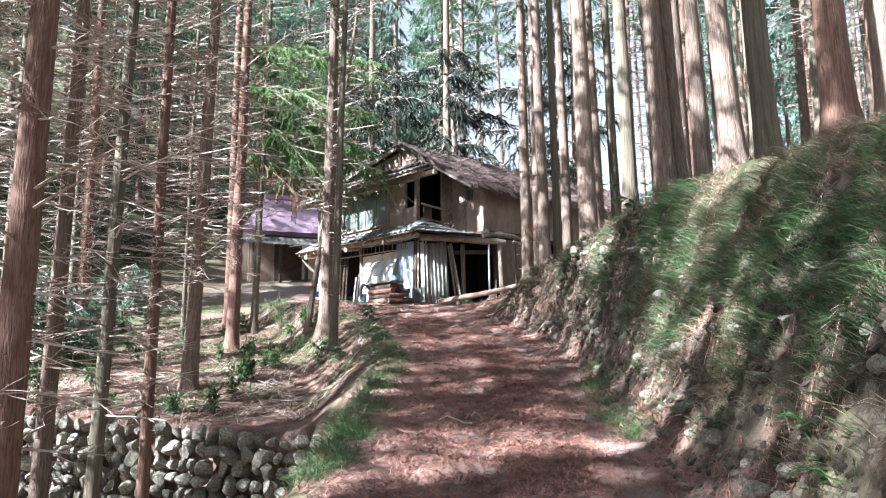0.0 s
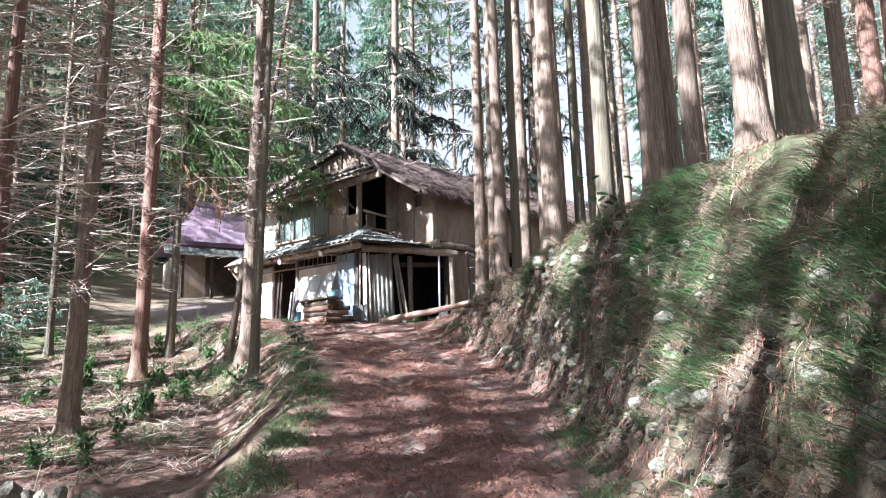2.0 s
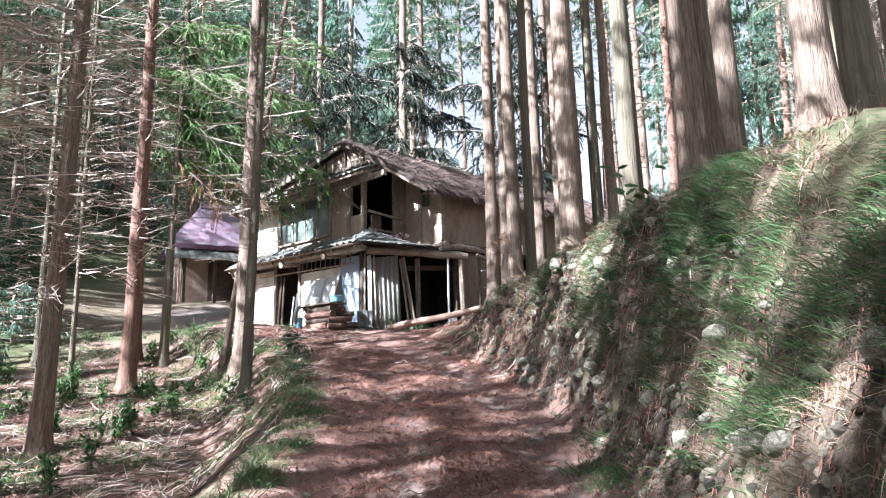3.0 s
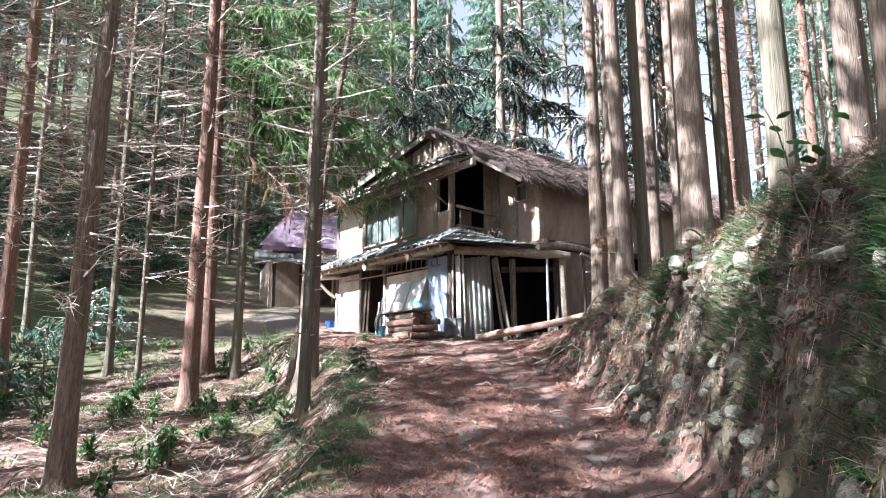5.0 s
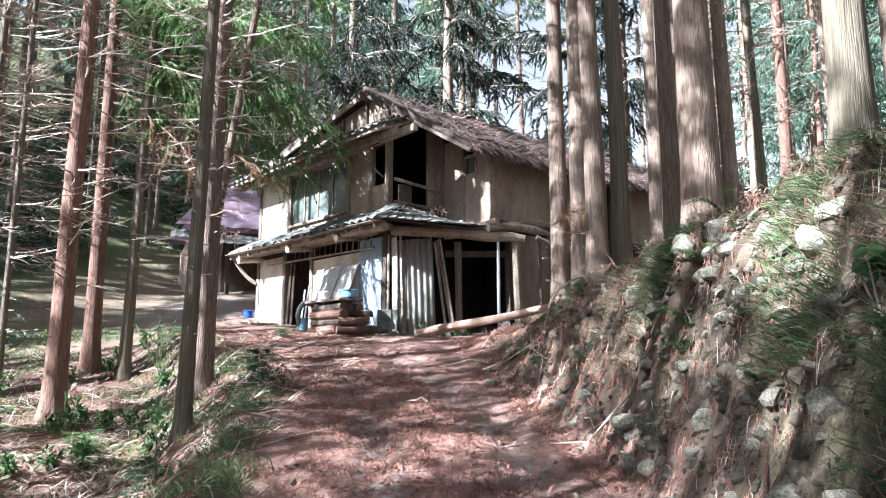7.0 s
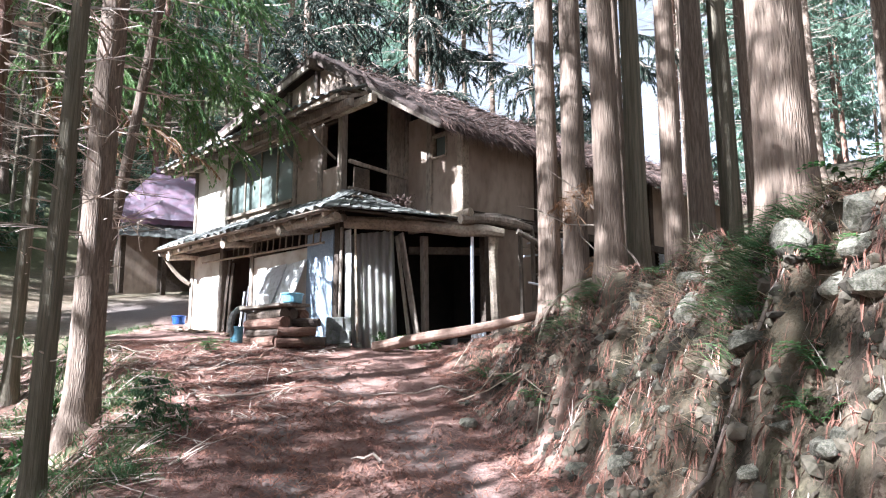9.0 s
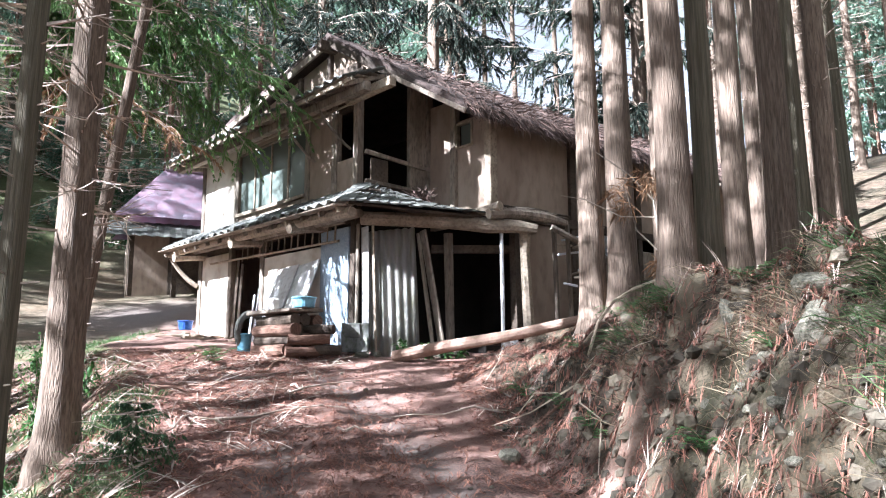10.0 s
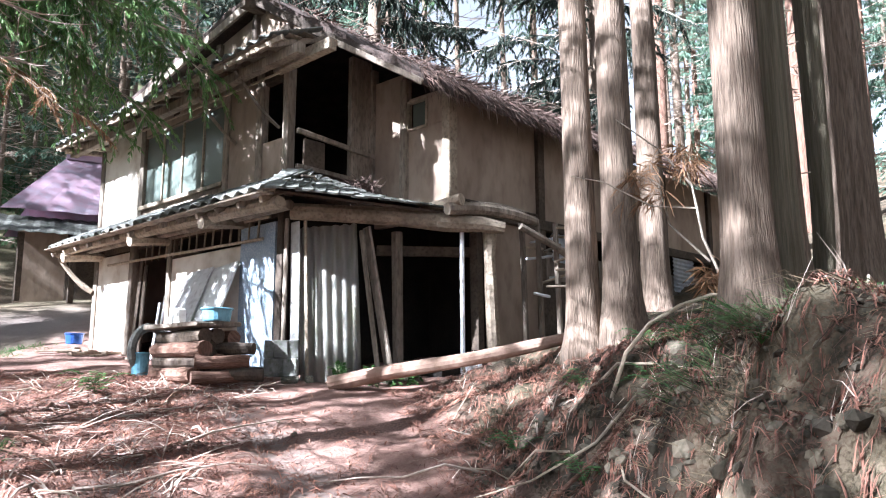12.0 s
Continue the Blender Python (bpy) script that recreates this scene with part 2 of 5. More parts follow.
def tube(bm, pts, radii, sides=6, wobble=0.0, caps=True):
    """A round bar along points."""
    rings = []
    for i, p in enumerate(pts):
        d = (pts[min(i + 1, len(pts) - 1)] - pts[max(i - 1, 0)]).normalized()
        a = d.orthogonal().normalized() if i == 0 else (rings_a - d * rings_a.dot(d)).normalized()
        rings_a = a
        b = d.cross(a)
        ring = []
        for k in range(sides):
            t = 2 * math.pi * k / sides
            r = radii[i] * (1 + random.uniform(-wobble, wobble))
            ring.append(bm.verts.new(p + (a * math.cos(t) + b * math.sin(t)) * r))
        rings.append(ring)
    for q, r in zip(rings, rings[1:]):
        for k in range(sides):
            bm.faces.new((q[k], q[(k + 1) % sides], r[(k + 1) % sides], r[k]))
    if caps:
        bm.faces.new(list(reversed(rings[0])))
        bm.faces.new(rings[-1])


def arc(p, q, sag, n=8, side=0.0):
    p, q = Vector(p), Vector(q)
    s = (q - p).cross(Vector((0, 0, 1))).normalized() if side else Vector((0, 0, 0))
    return [p.lerp(q, i / n) + Vector((0, 0, sag * 4 * (i / n) * (1 - i / n))) + s * side * math.sin(math.pi * 2 * i / n) for i in range(n + 1)]


def bar(name, p, q, w, h, material, parent, label="", bevel=0.008, rough=0.004):
    """A squared timber from p to q, w wide and h high."""
    p, q = Vector(p), Vector(q)
    d = q - p
    z = d.normalized()
    up = Vector((0, 0, 1)) if abs(z.z) < 0.9 else U
    x = up.cross(z).normalized()
    y = z.cross(x)
    m = Matrix((x, y, z)).transposed().to_4x4()
    bm = bmesh.new()
    box(bm, w, h, d.length, Matrix.Translation((p + q) / 2) @ m, bevel, rough)
    return part(name, bm, material, parent, label)


def strands(name, items, material, parent=None):
    """Many thin blades in one mesh: root, tip, half width vector, bend."""
    co, fa = [], []
    for a, b, w, c in items:
        mid = (a + b) / 2 + c
        k = len(co)
        co += [a - w, a + w, mid + w * 0.8, mid - w * 0.8, b]
        fa += [(k, k + 1, k + 2, k + 3), (k + 3, k + 2, k + 4)]
    me = bpy.data.meshes.new(name)
    me.from_pydata([tuple(v) for v in co], [], fa)
    me.materials.append(material)
    ob = new(name, me)
    ob.parent = parent
    return ob


rnd = random.Random(7)


def rvec(s=1.0):
    return Vector((rnd.uniform(-1, 1), rnd.uniform(-1, 1), rnd.uniform(-1, 1))) * s


# ---- the lie of the land ----
def road_z(y):
    return table(y, [(-60, -6.0), (0, 0), (13, 1.74), (21.5, 3.12), (26, 3.6), (31, 4.7), (38, 6.2), (60, 10), (140, 18), (400, 26)])


def road_x(y):
    return table(y, [(-60, 0.2), (11, 0.25), (14, -0.15), (17, -1.0), (20, -2.3), (23, -4.2), (60, -7)])


def foot_x(y):
    return table(y, [(-60, 1.55), (8, 1.58), (11.5, 1.74), (13.4, 1.5), (14.4, 1.32), (15.6, 1.08), (17, 0.74), (19, 0.5), (21.0, 0.2), (22.2, 0.8), (24, 2.4), (60, 8)])


def bank_h(y):
    return table(y, [(-60, 2.6), (9, 2.4), (11, 2.2), (12.7, 1.95), (14.5, 1.55), (17, 1.08), (19, 0.6), (20, 0.5), (22, 0.4), (26, 0.7), (60, 2)])


def wall_y(x):
    return 10.4 + 0.42 * (-2.0 - x)


def bank_mask(x, y):
    return smooth(-0.15, 0.35, x - foot_x(y))


def base_z(x, y):
    z = road_z(y)
    d = x - foot_x(y)
    if d > -0.3:
        z += bank_h(y) * smooth(-0.12, table(y, [(7, 1.55), (9, 1.35), (11, 0.95), (13.5, 0.9), (15, 1.0), (17, 1.05), (20, 1.7)]), d) + table(d, [(1.2, 0), (3, 0.45), (8, 1.9), (40, 9), (200, 20)])
    e = road_x(y) - 1.3
    if x < e:
        d = e - x
        z -= table(y, [(0, 0.6), (12, 0.95), (20, 0.85), (25, 0.2), (30, 0)]) * smooth(0, 1.5, d)
        z += table(-x, [(10, 0), (16, 1.2), (30, 6.5), (60, 17), (200, 30)]) + 0.28 * max(0, y - 35) * smooth(-2, -9, x)
        if y < 13:
            w = wall_y(x)
            z -= 1.55 * smooth(0.1, 0.9, d) * smooth(w + 0.25, w - 0.05, y)
    return z


def ground_z(x, y):
    z = base_z(x, y)
    if -14 < x < 9 and -4 < y < 34:
        b = bank_mask(x, y)
        face = b * smooth(1.3, 0.8, x - foot_x(y)) * smooth(20, 17, y)
        z += face * 0.2 * noise.noise((x * 2.4, y * 2.8, 21)) + face * 0.1 * abs(noise.noise((x * 6.0, y * 7.0, 23)))
        z += 0.05 * noise.noise((x * 1.3, y * 1.3, 0)) + (0.025 + 0.07 * b) * noise.noise((x * 4.1, y * 4.1, 3))
        rocky = smooth(9, 11.5, y) * smooth(20, 17, y) * smooth(2.2, 1.2, x - foot_x(y))
        z += b * (0.16 * noise.noise((x * 1.1, y * 1.7, 9)) + (0.05 + 0.03 * rocky) * noise.noise((x * 9, y * 9, 5)))
        z += b * rocky * 0.2 * abs(noise.noise((x * 2.6, y * 2.6, 12))) + b * 0.07 * abs(noise.noise((x * 5.2, y * 5.2, 17)))
        if -0.8 < x - road_x(y) < 1.2 and y < 20:
            z -= 0.035 * math.exp(-((x - road_x(y) + 0.15) / 0.22) ** 2) + 0.035 * math.exp(-((x - road_x(y) - 0.95) / 0.2) ** 2)
    elif abs(x) > 14 or y > 34:
        z += 0.5 * noise.noise((x * 0.12, y * 0.12, 1))
    return z


def at_ground(x, y, dz=0.0):
    return Vector((x, y, ground_z(x, y) + dz))


def build_ground():
    def steps(lo, hi, a, b, near, far):
        out, v = [], lo
        while v < hi:
            out.append(v)
            d = max(a - v, v - b, 0)
            v += near if d < 0.01 and v >= a else min(far, near + d * 0.22) if v > b else max(near, min(far, d * 0.22))
        return out + [hi]
    xs = steps(-260, 260, -6.5, 4.5, 0.115, 14)
    ys = steps(-120, 400, 2.0, 24.5, 0.115, 14)
    co = [(x, y, ground_z(x, y)) for y in ys for x in xs]
    w = len(xs)
    fa = [(j * w + i, j * w + i + 1, (j + 1) * w + i + 1, (j + 1) * w + i) for j in range(len(ys) - 1) for i in range(w - 1)]
    me = bpy.data.meshes.new("ground")
    me.from_pydata(co, [], fa)
    col = me.color_attributes.new("cover", "FLOAT_COLOR", "POINT")
    bare = me.color_attributes.new("bare", "FLOAT_COLOR", "POINT")
    vals, rock = [], []
    for x, y, z in co:
        rx = road_x(y)
        n1 = noise.noise((x * 0.9, y * 0.9, 4))
        n2 = noise.noise((x * 2.3, y * 2.3, 8))
        road = smooth(-1.5, -1.15, x - rx + 0.15 * n1) * (1 - bank_mask(x + 0.1 * n2, y))
        bank = bank_mask(x + 0.15 * n2, y)
        green = 0.0
        d = x - foot_x(y)
        if d > 0.15:
            green = smooth(0.0, 0.35, n1 + 0.45 * n2 + 0.25 * smooth(0.5, 1.4, d) - 0.1) * (0.4 - 0.25 * smooth(10, 12, y))
        if -2.3 < x - rx < -1.1 and y < 24:
            green = max(green, 0.8 * smooth(-0.1, 0.3, n1 + n2 * 0.5))
        if x < rx - 1.8:
            green = max(green, 0.7 * smooth(0.1, 0.4, n1 + 0.4 * n2))
            if y > 24:
                green = max(green * 0.6, (0.45 + 0.4 * n2) * smooth(-11, -8, x))
        if x < -8.0 and y > 12:
            green = max(green, 0.85 * smooth(-8, -10, x) * (1 - 0.6 * smooth(24, 27, y) * smooth(-14, -11, x)))
        heap = math.exp(-(((x + 7.2) / 1.6) ** 2 + ((y - 28.6) / 1.8) ** 2))
        trk = max(math.exp(-((x - rx + 0.15) / 0.2) ** 2), math.exp(-((x - rx - 0.95) / 0.2) ** 2)) * smooth(-0.25, 0.3, n2 + 0.2) * (1 - bank) if y < 21 else 0
        pale = smooth(0.0, 0.2, d) * smooth(table(y, [(8, 0.6), (12, 1.05)]), 0.3, d) * smooth(15.6, 14.0, y) * smooth(0.1, 0.4, noise.noise((x * 1.8, y * 2.0, 31)) + 0.6 * noise.noise((x * 5, y * 6, 33)))
        rock += [pale, pale, pale, 1]
        vals += [road, bank, green * (1 - heap), max(0.8 * trk, heap)]
    col.data.foreach_set("color", vals)
    bare.data.foreach_set("color", rock)
    me.materials.append(ground_material())
    for p in me.polygons:
        p.use_smooth = True
    tagged(new("ground", me), "forest floor of red-brown needles with an earth track and mossy bank", "ground", kind="structure")


build_ground()


# ---- the barn ----
U = Vector((0.728, 0.686, 0)).normalized()
V = Vector((-U.y, U.x, 0))
B = Vector((-1.30, 22.12, 0))
ROT = math.atan2(U.y, U.x)


def hp(s, o, z):
    """A place in the barn: s along the front from its corner, o inwards, z up."""
    return B + V * s + U * o + Vector((0, 0, z))


def frame_matrix(s, o, z):
    return Matrix.Translation(hp(s, o, z)) @ Matrix.Rotation(ROT, 4, "Z")


barn = thing("barn", (0, 0, 0), "derelict two-storey timber barn with mud walls and sagging thatch", "barn")


def panel(name, s0, s1, o0, o1, z0, z1, material, label="", bevel=0.006, rough=0.006, parent=None):
    """A wall piece filling a block of the barn's own axes."""
    bm = bmesh.new()
    c = frame_matrix((s0 + s1) / 2, (o0 + o1) / 2, (z0 + z1) / 2)
    box(bm, abs(o1 - o0), abs(s1 - s0), z1 - z0, c, bevel, rough)
    return part(name, bm, material, parent or barn, label)


def post(s, o, z0, z1, w=0.12, material=None, lean=0.0, label=""):
    return bar("post", hp(s, o, z0), hp(s + lean, o, z1), w, w, material or M_wood, barn, label, 0.012, 0.006)


T = 0.09
# upper front
panel("wall_panel", 3.98, 5.4, 0, T, 5.5, 7.35, M_plaster, "pale flaking plaster")
panel("wall_panel", 1.5, 3.92, 0.0, T, 5.5, 5.76, M_wood, "timber sill wall")
panel("wall_panel", 1.5, 3.92, 0.0, T, 6.92, 7.5, M_mud)
panel("wall_panel", 0.74, 1.44, 0.0, T, 5.5, 7.5, M_mud)
panel("wall_panel", 0.16, 0.62, 0.0, T, 5.5, 6.12, M_mud)
panel("wall_panel", 0.16, 0.62, 0.0, T, 6.9, 7.6, M_wood_dark)
for s in (0.1, 0.68, 1.47, 3.95, 5.43):
    post(s, 0.03, 5.35, 7.3, 0.12)
# window with panes
win = bpy.data.objects.new("window_1", None)
scene.collection.objects.link(win)
win.parent = barn
tagged(win, "row of dusty panes in slim pale frames")
for i in range(4):
    a = 1.55 + i * 0.595
    panel("pane", a + 0.02, a + 0.575, 0.035, 0.043, 5.79, 6.88, M_glass, parent=win, bevel=0, rough=0.002)
for i in range(5):
    a = 1.545 + i * 0.595
    panel("window_frame", a - 0.018, a + 0.018, 0.01, 0.06, 5.78, 6.9, M_wood_pale, parent=win, bevel=0.004, rough=0.002)
panel("window_sill", 1.5, 3.95, -0.06, 0.06, 5.72, 5.775, M_wood_pale, parent=win)
panel("window_frame", 1.5, 3.95, 0.0, 0.065, 6.885, 6.93, M_wood, parent=win)
# light timber bits over the window, hanging pole and struts
bar("pole", hp(0.0, -0.18, 6.86), hp(3.6, -0.2, 6.9), 0.03, 0.03, M_wood_pale, barn)
for s in (1.2, 0.2):
    bm = bmesh.new()
    tube(bm, arc(hp(s + 0.05, 0.0, 6.25), hp(s + 0.3, -0.5, 6.92), -0.06, 6), [0.022] * 7, 6, 0.1)
    part("strut", bm, M_wood, barn, "bent branch strut")
# gable wall following the roof, with posts and a rail
def gable_top(at):
    return table(at, [(-1.7, 6.45), (0.7, 8.05), (5.9, 7.18)]) - 0.06


bm = bmesh.new()
rings = []
for o in (0.02, 0.08):
    edge = [-0.12 + 0.276 * i for i in range(21)]
    rings.append([bm.verts.new(hp(a, o, 7.05)) for a in edge] + [bm.verts.new(hp(a, o, gable_top(a))) for a in reversed(edge)])
bm.faces.new(rings[0])
bm.faces.new(list(reversed(rings[1])))
for i in range(42):
    bm.faces.new((rings[0][i], rings[1][i], rings[1][(i + 1) % 42], rings[0][(i + 1) % 42]))
part("gable_wall", bm, M_mud, barn, "stained mud gable")
for s in (0.1, 0.85, 1.75, 2.9):
    post(s, 0.0, 7.0, gable_top(s) - 0.02, 0.1, M_wood_dark)
bar("rail", hp(-0.1, -0.02, 7.42), hp(4.6, -0.02, 7.42), 0.06, 0.08, M_wood_dark, barn)
# return with the open doorway and its rail
post(-0.02, 1.3, 5.2, 7.3, 0.12)
panel("wall_panel", -0.04, 0.05, 0.1, 1.3, 5.35, 5.68, M_wood_dark)
panel("wall_panel", -0.03, 0.05, 0.92, 1.27, 5.7, 7.4, M_wood, "grey sliding board door")
bar("rail", hp(-0.05, 0.05, 6.17), hp(-0.06, 1.34, 6.08), 0.05, 0.06, M_wood, barn)
bar("rail", hp(-0.05, 0.05, 5.72), hp(-0.06, 1.3, 5.7), 0.05, 0.06, M_wood, barn)
panel("board", -0.03, 0.0, 0.18, 0.5, 5.75, 6.1, M_wood_dark)
# side under the verge
panel("wall_panel", -0.6, -0.08, 1.30, 1.30 + T, 5.1, 7.1, M_mud)
panel("wall_panel", -1.36, -0.72, 1.30, 1.30 + T, 5.1, 6.3, M_mud)
panel("wall_panel", -1.36, -0.72, 1.30, 1.30 + T, 6.68, 6.72, M_mud)
panel("wall_panel", -1.36, -1.06, 1.30, 1.30 + T, 6.3, 6.68, M_mud)
post(-0.66, 1.30, 5.1, 7.0, 0.11)
post(-1.41, 1.32, 5.0, 6.7, 0.14, M_wood_pale)
small = bpy.data.objects.new("window_2", None)
scene.collection.objects.link(small)
small.parent = barn
tagged(small, "small dark window in a slim frame")
panel("pane", -1.03, -0.74, 1.36, 1.366, 6.33, 6.66, M_glass, parent=small, bevel=0, rough=0)
for z in (6.3, 6.67):
    panel("window_frame", -1.06, -0.71, 1.27, 1.34, z - 0.015, z + 0.015, M_wood_pale, parent=small, bevel=0.003, rough=0.002)
for s in (-1.05, -0.72):
    panel("window_frame", s - 0.015, s + 0.015, 1.272, 1.342, 6.31, 6.66, M_wood_pale, parent=small, bevel=0.003, rough=0.002)
# long side
S2 = -1.41
panel("wall_panel", S2 - 0.01, S2 + 0.06, 1.42, 3.06, 5.27, 6.64, M_mud, "stained mud panel")
for i in range(3):
    bar("pole", hp(S2 - 0.06, 1.5, 5.22 + 0.05 * i), hp(S2 - 0.08, 3.0, 5.25 + 0.045 * i), 0.03, 0.03, M_wood_dark, barn)
for k in range(1, 6):
    o = 1.32 + 1.82 * k
    post(S2, o, 3.8, 6.64, 0.13, M_wood_dark)
    if k < 5:
        panel("wall_panel", S2, S2 + T, o + 0.06, o + 1.76, 5.3 + 0.02 * k, 6.64, M_mud)
        panel("wall_panel", S2, S2 + T, o + 0.06, o + 1.76, 4.5, 5.0 - 0.1 * (k % 2), M_wood)
bar("beam", hp(S2 - 0.03, 1.3, 5.2), hp(S2 - 0.03, 10.5, 5.32), 0.12, 0.14, M_wood_dark, barn)
panel("wall_panel", S2, S2 + T, 2.1, 3.1, 3.4, 5.15, M_mud)
panel("wall_panel", S2, S2 + T, 3.16, 10.4, 3.4, 4.5, M_wood_dark)


def wavy_sheet(name, w, h, pitch, amp, material, m, parent=None, label="", lean=None):
    bm = bmesh.new()
    n = max(8, int(w / pitch * 8))
    cols = []
    for j in range(5):
        cols.append([bm.verts.new((w * (i / n - 0.5), amp * math.sin(2 * math.pi * w / pitch * i / n), h * j / 4 + 0.006 * math.sin(i * 0.9 + j))) for i in range(n + 1)])
    for a, b in zip(cols, cols[1:]):
        for i in range(n):
            bm.faces.new((a[i], a[i + 1], b[i + 1], b[i]))
    bmesh.ops.solidify(bm, geom=bm.faces[:], thickness=0.006)
    for v in bm.verts:
        v.co = m @ v.co
    return part(name, bm, material, parent, label, flat=False)


for o, z, w, h in ((3.75, 4.75, 0.75, 0.4), (7.4, 4.6, 0.8, 0.62), (5.9, 4.3, 0.5, 0.5)):
    wavy_sheet("tin_sheet", h, w, 0.07, 0.012, M_white, Matrix.Translation(hp(S2 - 0.05, o - w / 2, z + h / 2)) @ Matrix.Rotation(ROT, 4, "Z") @ Matrix.Rotation(radians(90), 4, "Y"), barn, "white corrugated tin patch")

# lower front
panel("wall_panel", 4.12, 5.4, 0.0, T, 3.3, 5.1, M_plaster, "sunlit pale plaster")
panel("wall_panel", 0.98, 2.85, 0.0, T, 3.2, 4.85, M_plaster, "pale plaster behind leaning boards")
panel("sheet", 0.22, 0.98, -0.03, 0.0, 3.3, 5.06, M_blue_sheet, "speckled blue-grey sheet")
panel("wall_panel", 0.2, 5.4, 0.02, T, 5.13, 5.5, M_wood_dark)
for s in (0.12, 2.88, 4.1, 5.42):
    post(s, 0.02, 3.2, 5.4, 0.12, M_wood if s > 1 else M_wood_dark)
for i, (s, h) in enumerate(((3.95, 1.6), (3.8, 1.5), (3.15, 1.0), (3.02, 1.1), (3.3, 0.9))):
    bar("plank", hp(s, -0.02 + 0.04 * (i % 2), 3.3), hp(s - 0.05, 0.06, 3.35 + h), 0.1 if i < 2 else 0.05, 0.03, M_wood_dark if i < 2 else M_white, barn)
bar("lattice_rail", hp(0.42, -0.07, 4.86), hp(4.85, -0.07, 4.94), 0.035, 0.04, M_wood_pale, barn)
bar("lattice_rail", hp(0.3, -0.05, 5.13), hp(3.6, -0.05, 5.15), 0.035, 0.04, M_wood_pale, barn)
for i in range(15):
    s = 0.55 + i * 0.215
    bar("lattice_bar", hp(s, -0.06, 4.86), hp(s + rnd.uniform(-0.02, 0.02), -0.05, 5.14), 0.025, 0.025, M_wood_pale, barn)

# lower roof of the front: log purlin, rafters, boards and tiles
bm = bmesh.new()
tube(bm, arc(hp(-0.55, -0.5, 5.1), hp(5.75, -0.52, 5.18), 0.03, 12, 0.02), [0.075] * 13, 9, 0.08)
part("purlin", bm, M_wood_pale, barn, "rough log purlin under the eave")
bm = bmesh.new()
tube(bm, arc(hp(-0.3, -0.2, 5.16), hp(5.6, -0.2, 5.22), 0.0, 8, 0.02), [0.065] * 9, 8, 0.08)
part("purlin", bm, M_wood, barn)
for i in range(14):
    s = -0.4 + i * 0.465
    bar("rafter", hp(s, -0.66, 5.13), hp(s + rnd.uniform(-0.04, 0.04), 0.05, 5.5), 0.06, 0.07, M_wood_pale if i % 3 == 0 else M_wood, barn)
for i, o in enumerate((-0.66, -0.48, -0.3, -0.12)):
    bar("roof_board", hp(-0.55, o, 5.19 + (o + 0.66) * 0.52), hp(5.8, o, 5.22 + (o + 0.66) * 0.52), 0.17, 0.022, M_wood, barn)
for s in (0.95, 2.9, 5.3):
    bm = bmesh.new()
    tube(bm, arc(hp(s, 0.1, 5.12), hp(s, -0.62, 5.06), 0.02, 4), [0.075, 0.08, 0.08, 0.085, 0.085], 8, 0.06)
    part("bracket", bm, M_wood_pale, barn, "sawn log bracket end")
bm = bmesh.new()
tube(bm, arc(hp(5.45, -0.05, 4.55), hp(5.75, -0.5, 5.1), -0.06, 6), [0.045, 0.05, 0.05, 0.045, 0.04, 0.04, 0.035], 7, 0.1)
part("strut", bm, M_wood_pale, barn, "crooked white branch brace")


def tile_mesh(w=0.27, d=0.3):
    bm = bmesh.new()
    n = 6
    rows = []
    for y in (0, 1):
        for z in (0.0, 0.018):
            rows.append([bm.verts.new((w * (i / n - 0.5), -d / 2 + d * y, 0.028 * math.sin(2 * math.pi * i / n) * (0.9 if y else 1) + z)) for i in range(n + 1)])
    a0, a1, b0, b1 = rows
    for i in range(n):
        bm.faces.new((a1[i], a1[i + 1], b1[i + 1], b1[i]))
        bm.faces.new((a0[i + 1], a0[i], b0[i], b0[i + 1]))
        bm.faces.new((a0[i], a0[i + 1], a1[i + 1], a1[i]))
        bm.faces.new((b0[i + 1], b0[i], b1[i], b1[i + 1]))
    bm.faces.new((a0[0], a1[0], b1[0], b0[0]))
    bm.faces.new((a0[n], b0[n], b1[n], a1[n]))
    return as_mesh("tile", bm, M_tile, flat=False)


TILE = tile_mesh()


def tile_rows(s0, s1, o_eave, z_eave, rows, rise, parent):
    n = int((s1 - s0) / 0.255)
    ang = math.atan(rise)
    for r in range(rows):
        for i in range(n):
            if rnd.random() < 0.05:
                continue
            s = s0 + (i + 0.5) * 0.255
            o = o_eave + 0.13 + r * 0.235 * math.cos(ang)
            z = z_eave + (o - o_eave) * rise + 0.03 + rnd.uniform(0, 0.012)
            m = Matrix.Translation(hp(s + rnd.uniform(-0.01, 0.01), o, z)) @ Matrix.Rotation(ROT - math.pi / 2 + rnd.uniform(-0.06, 0.06), 4, "Z") @ Matrix.Rotation(ang + rnd.uniform(-0.05, 0.05), 4, "X") @ Matrix.Rotation(rnd.uniform(-0.05, 0.05), 4, "Y")
            put("tile", TILE, m, parent)


low_roof = bpy.data.objects.new("lower_roof", None)
scene.collection.objects.link(low_roof)
low_roof.parent = barn
tagged(low_roof, "lower pent roof of worn grey tiles")
tile_rows(-0.5, 5.85, -0.72, 5.2, 3, 0.52, low_roof)

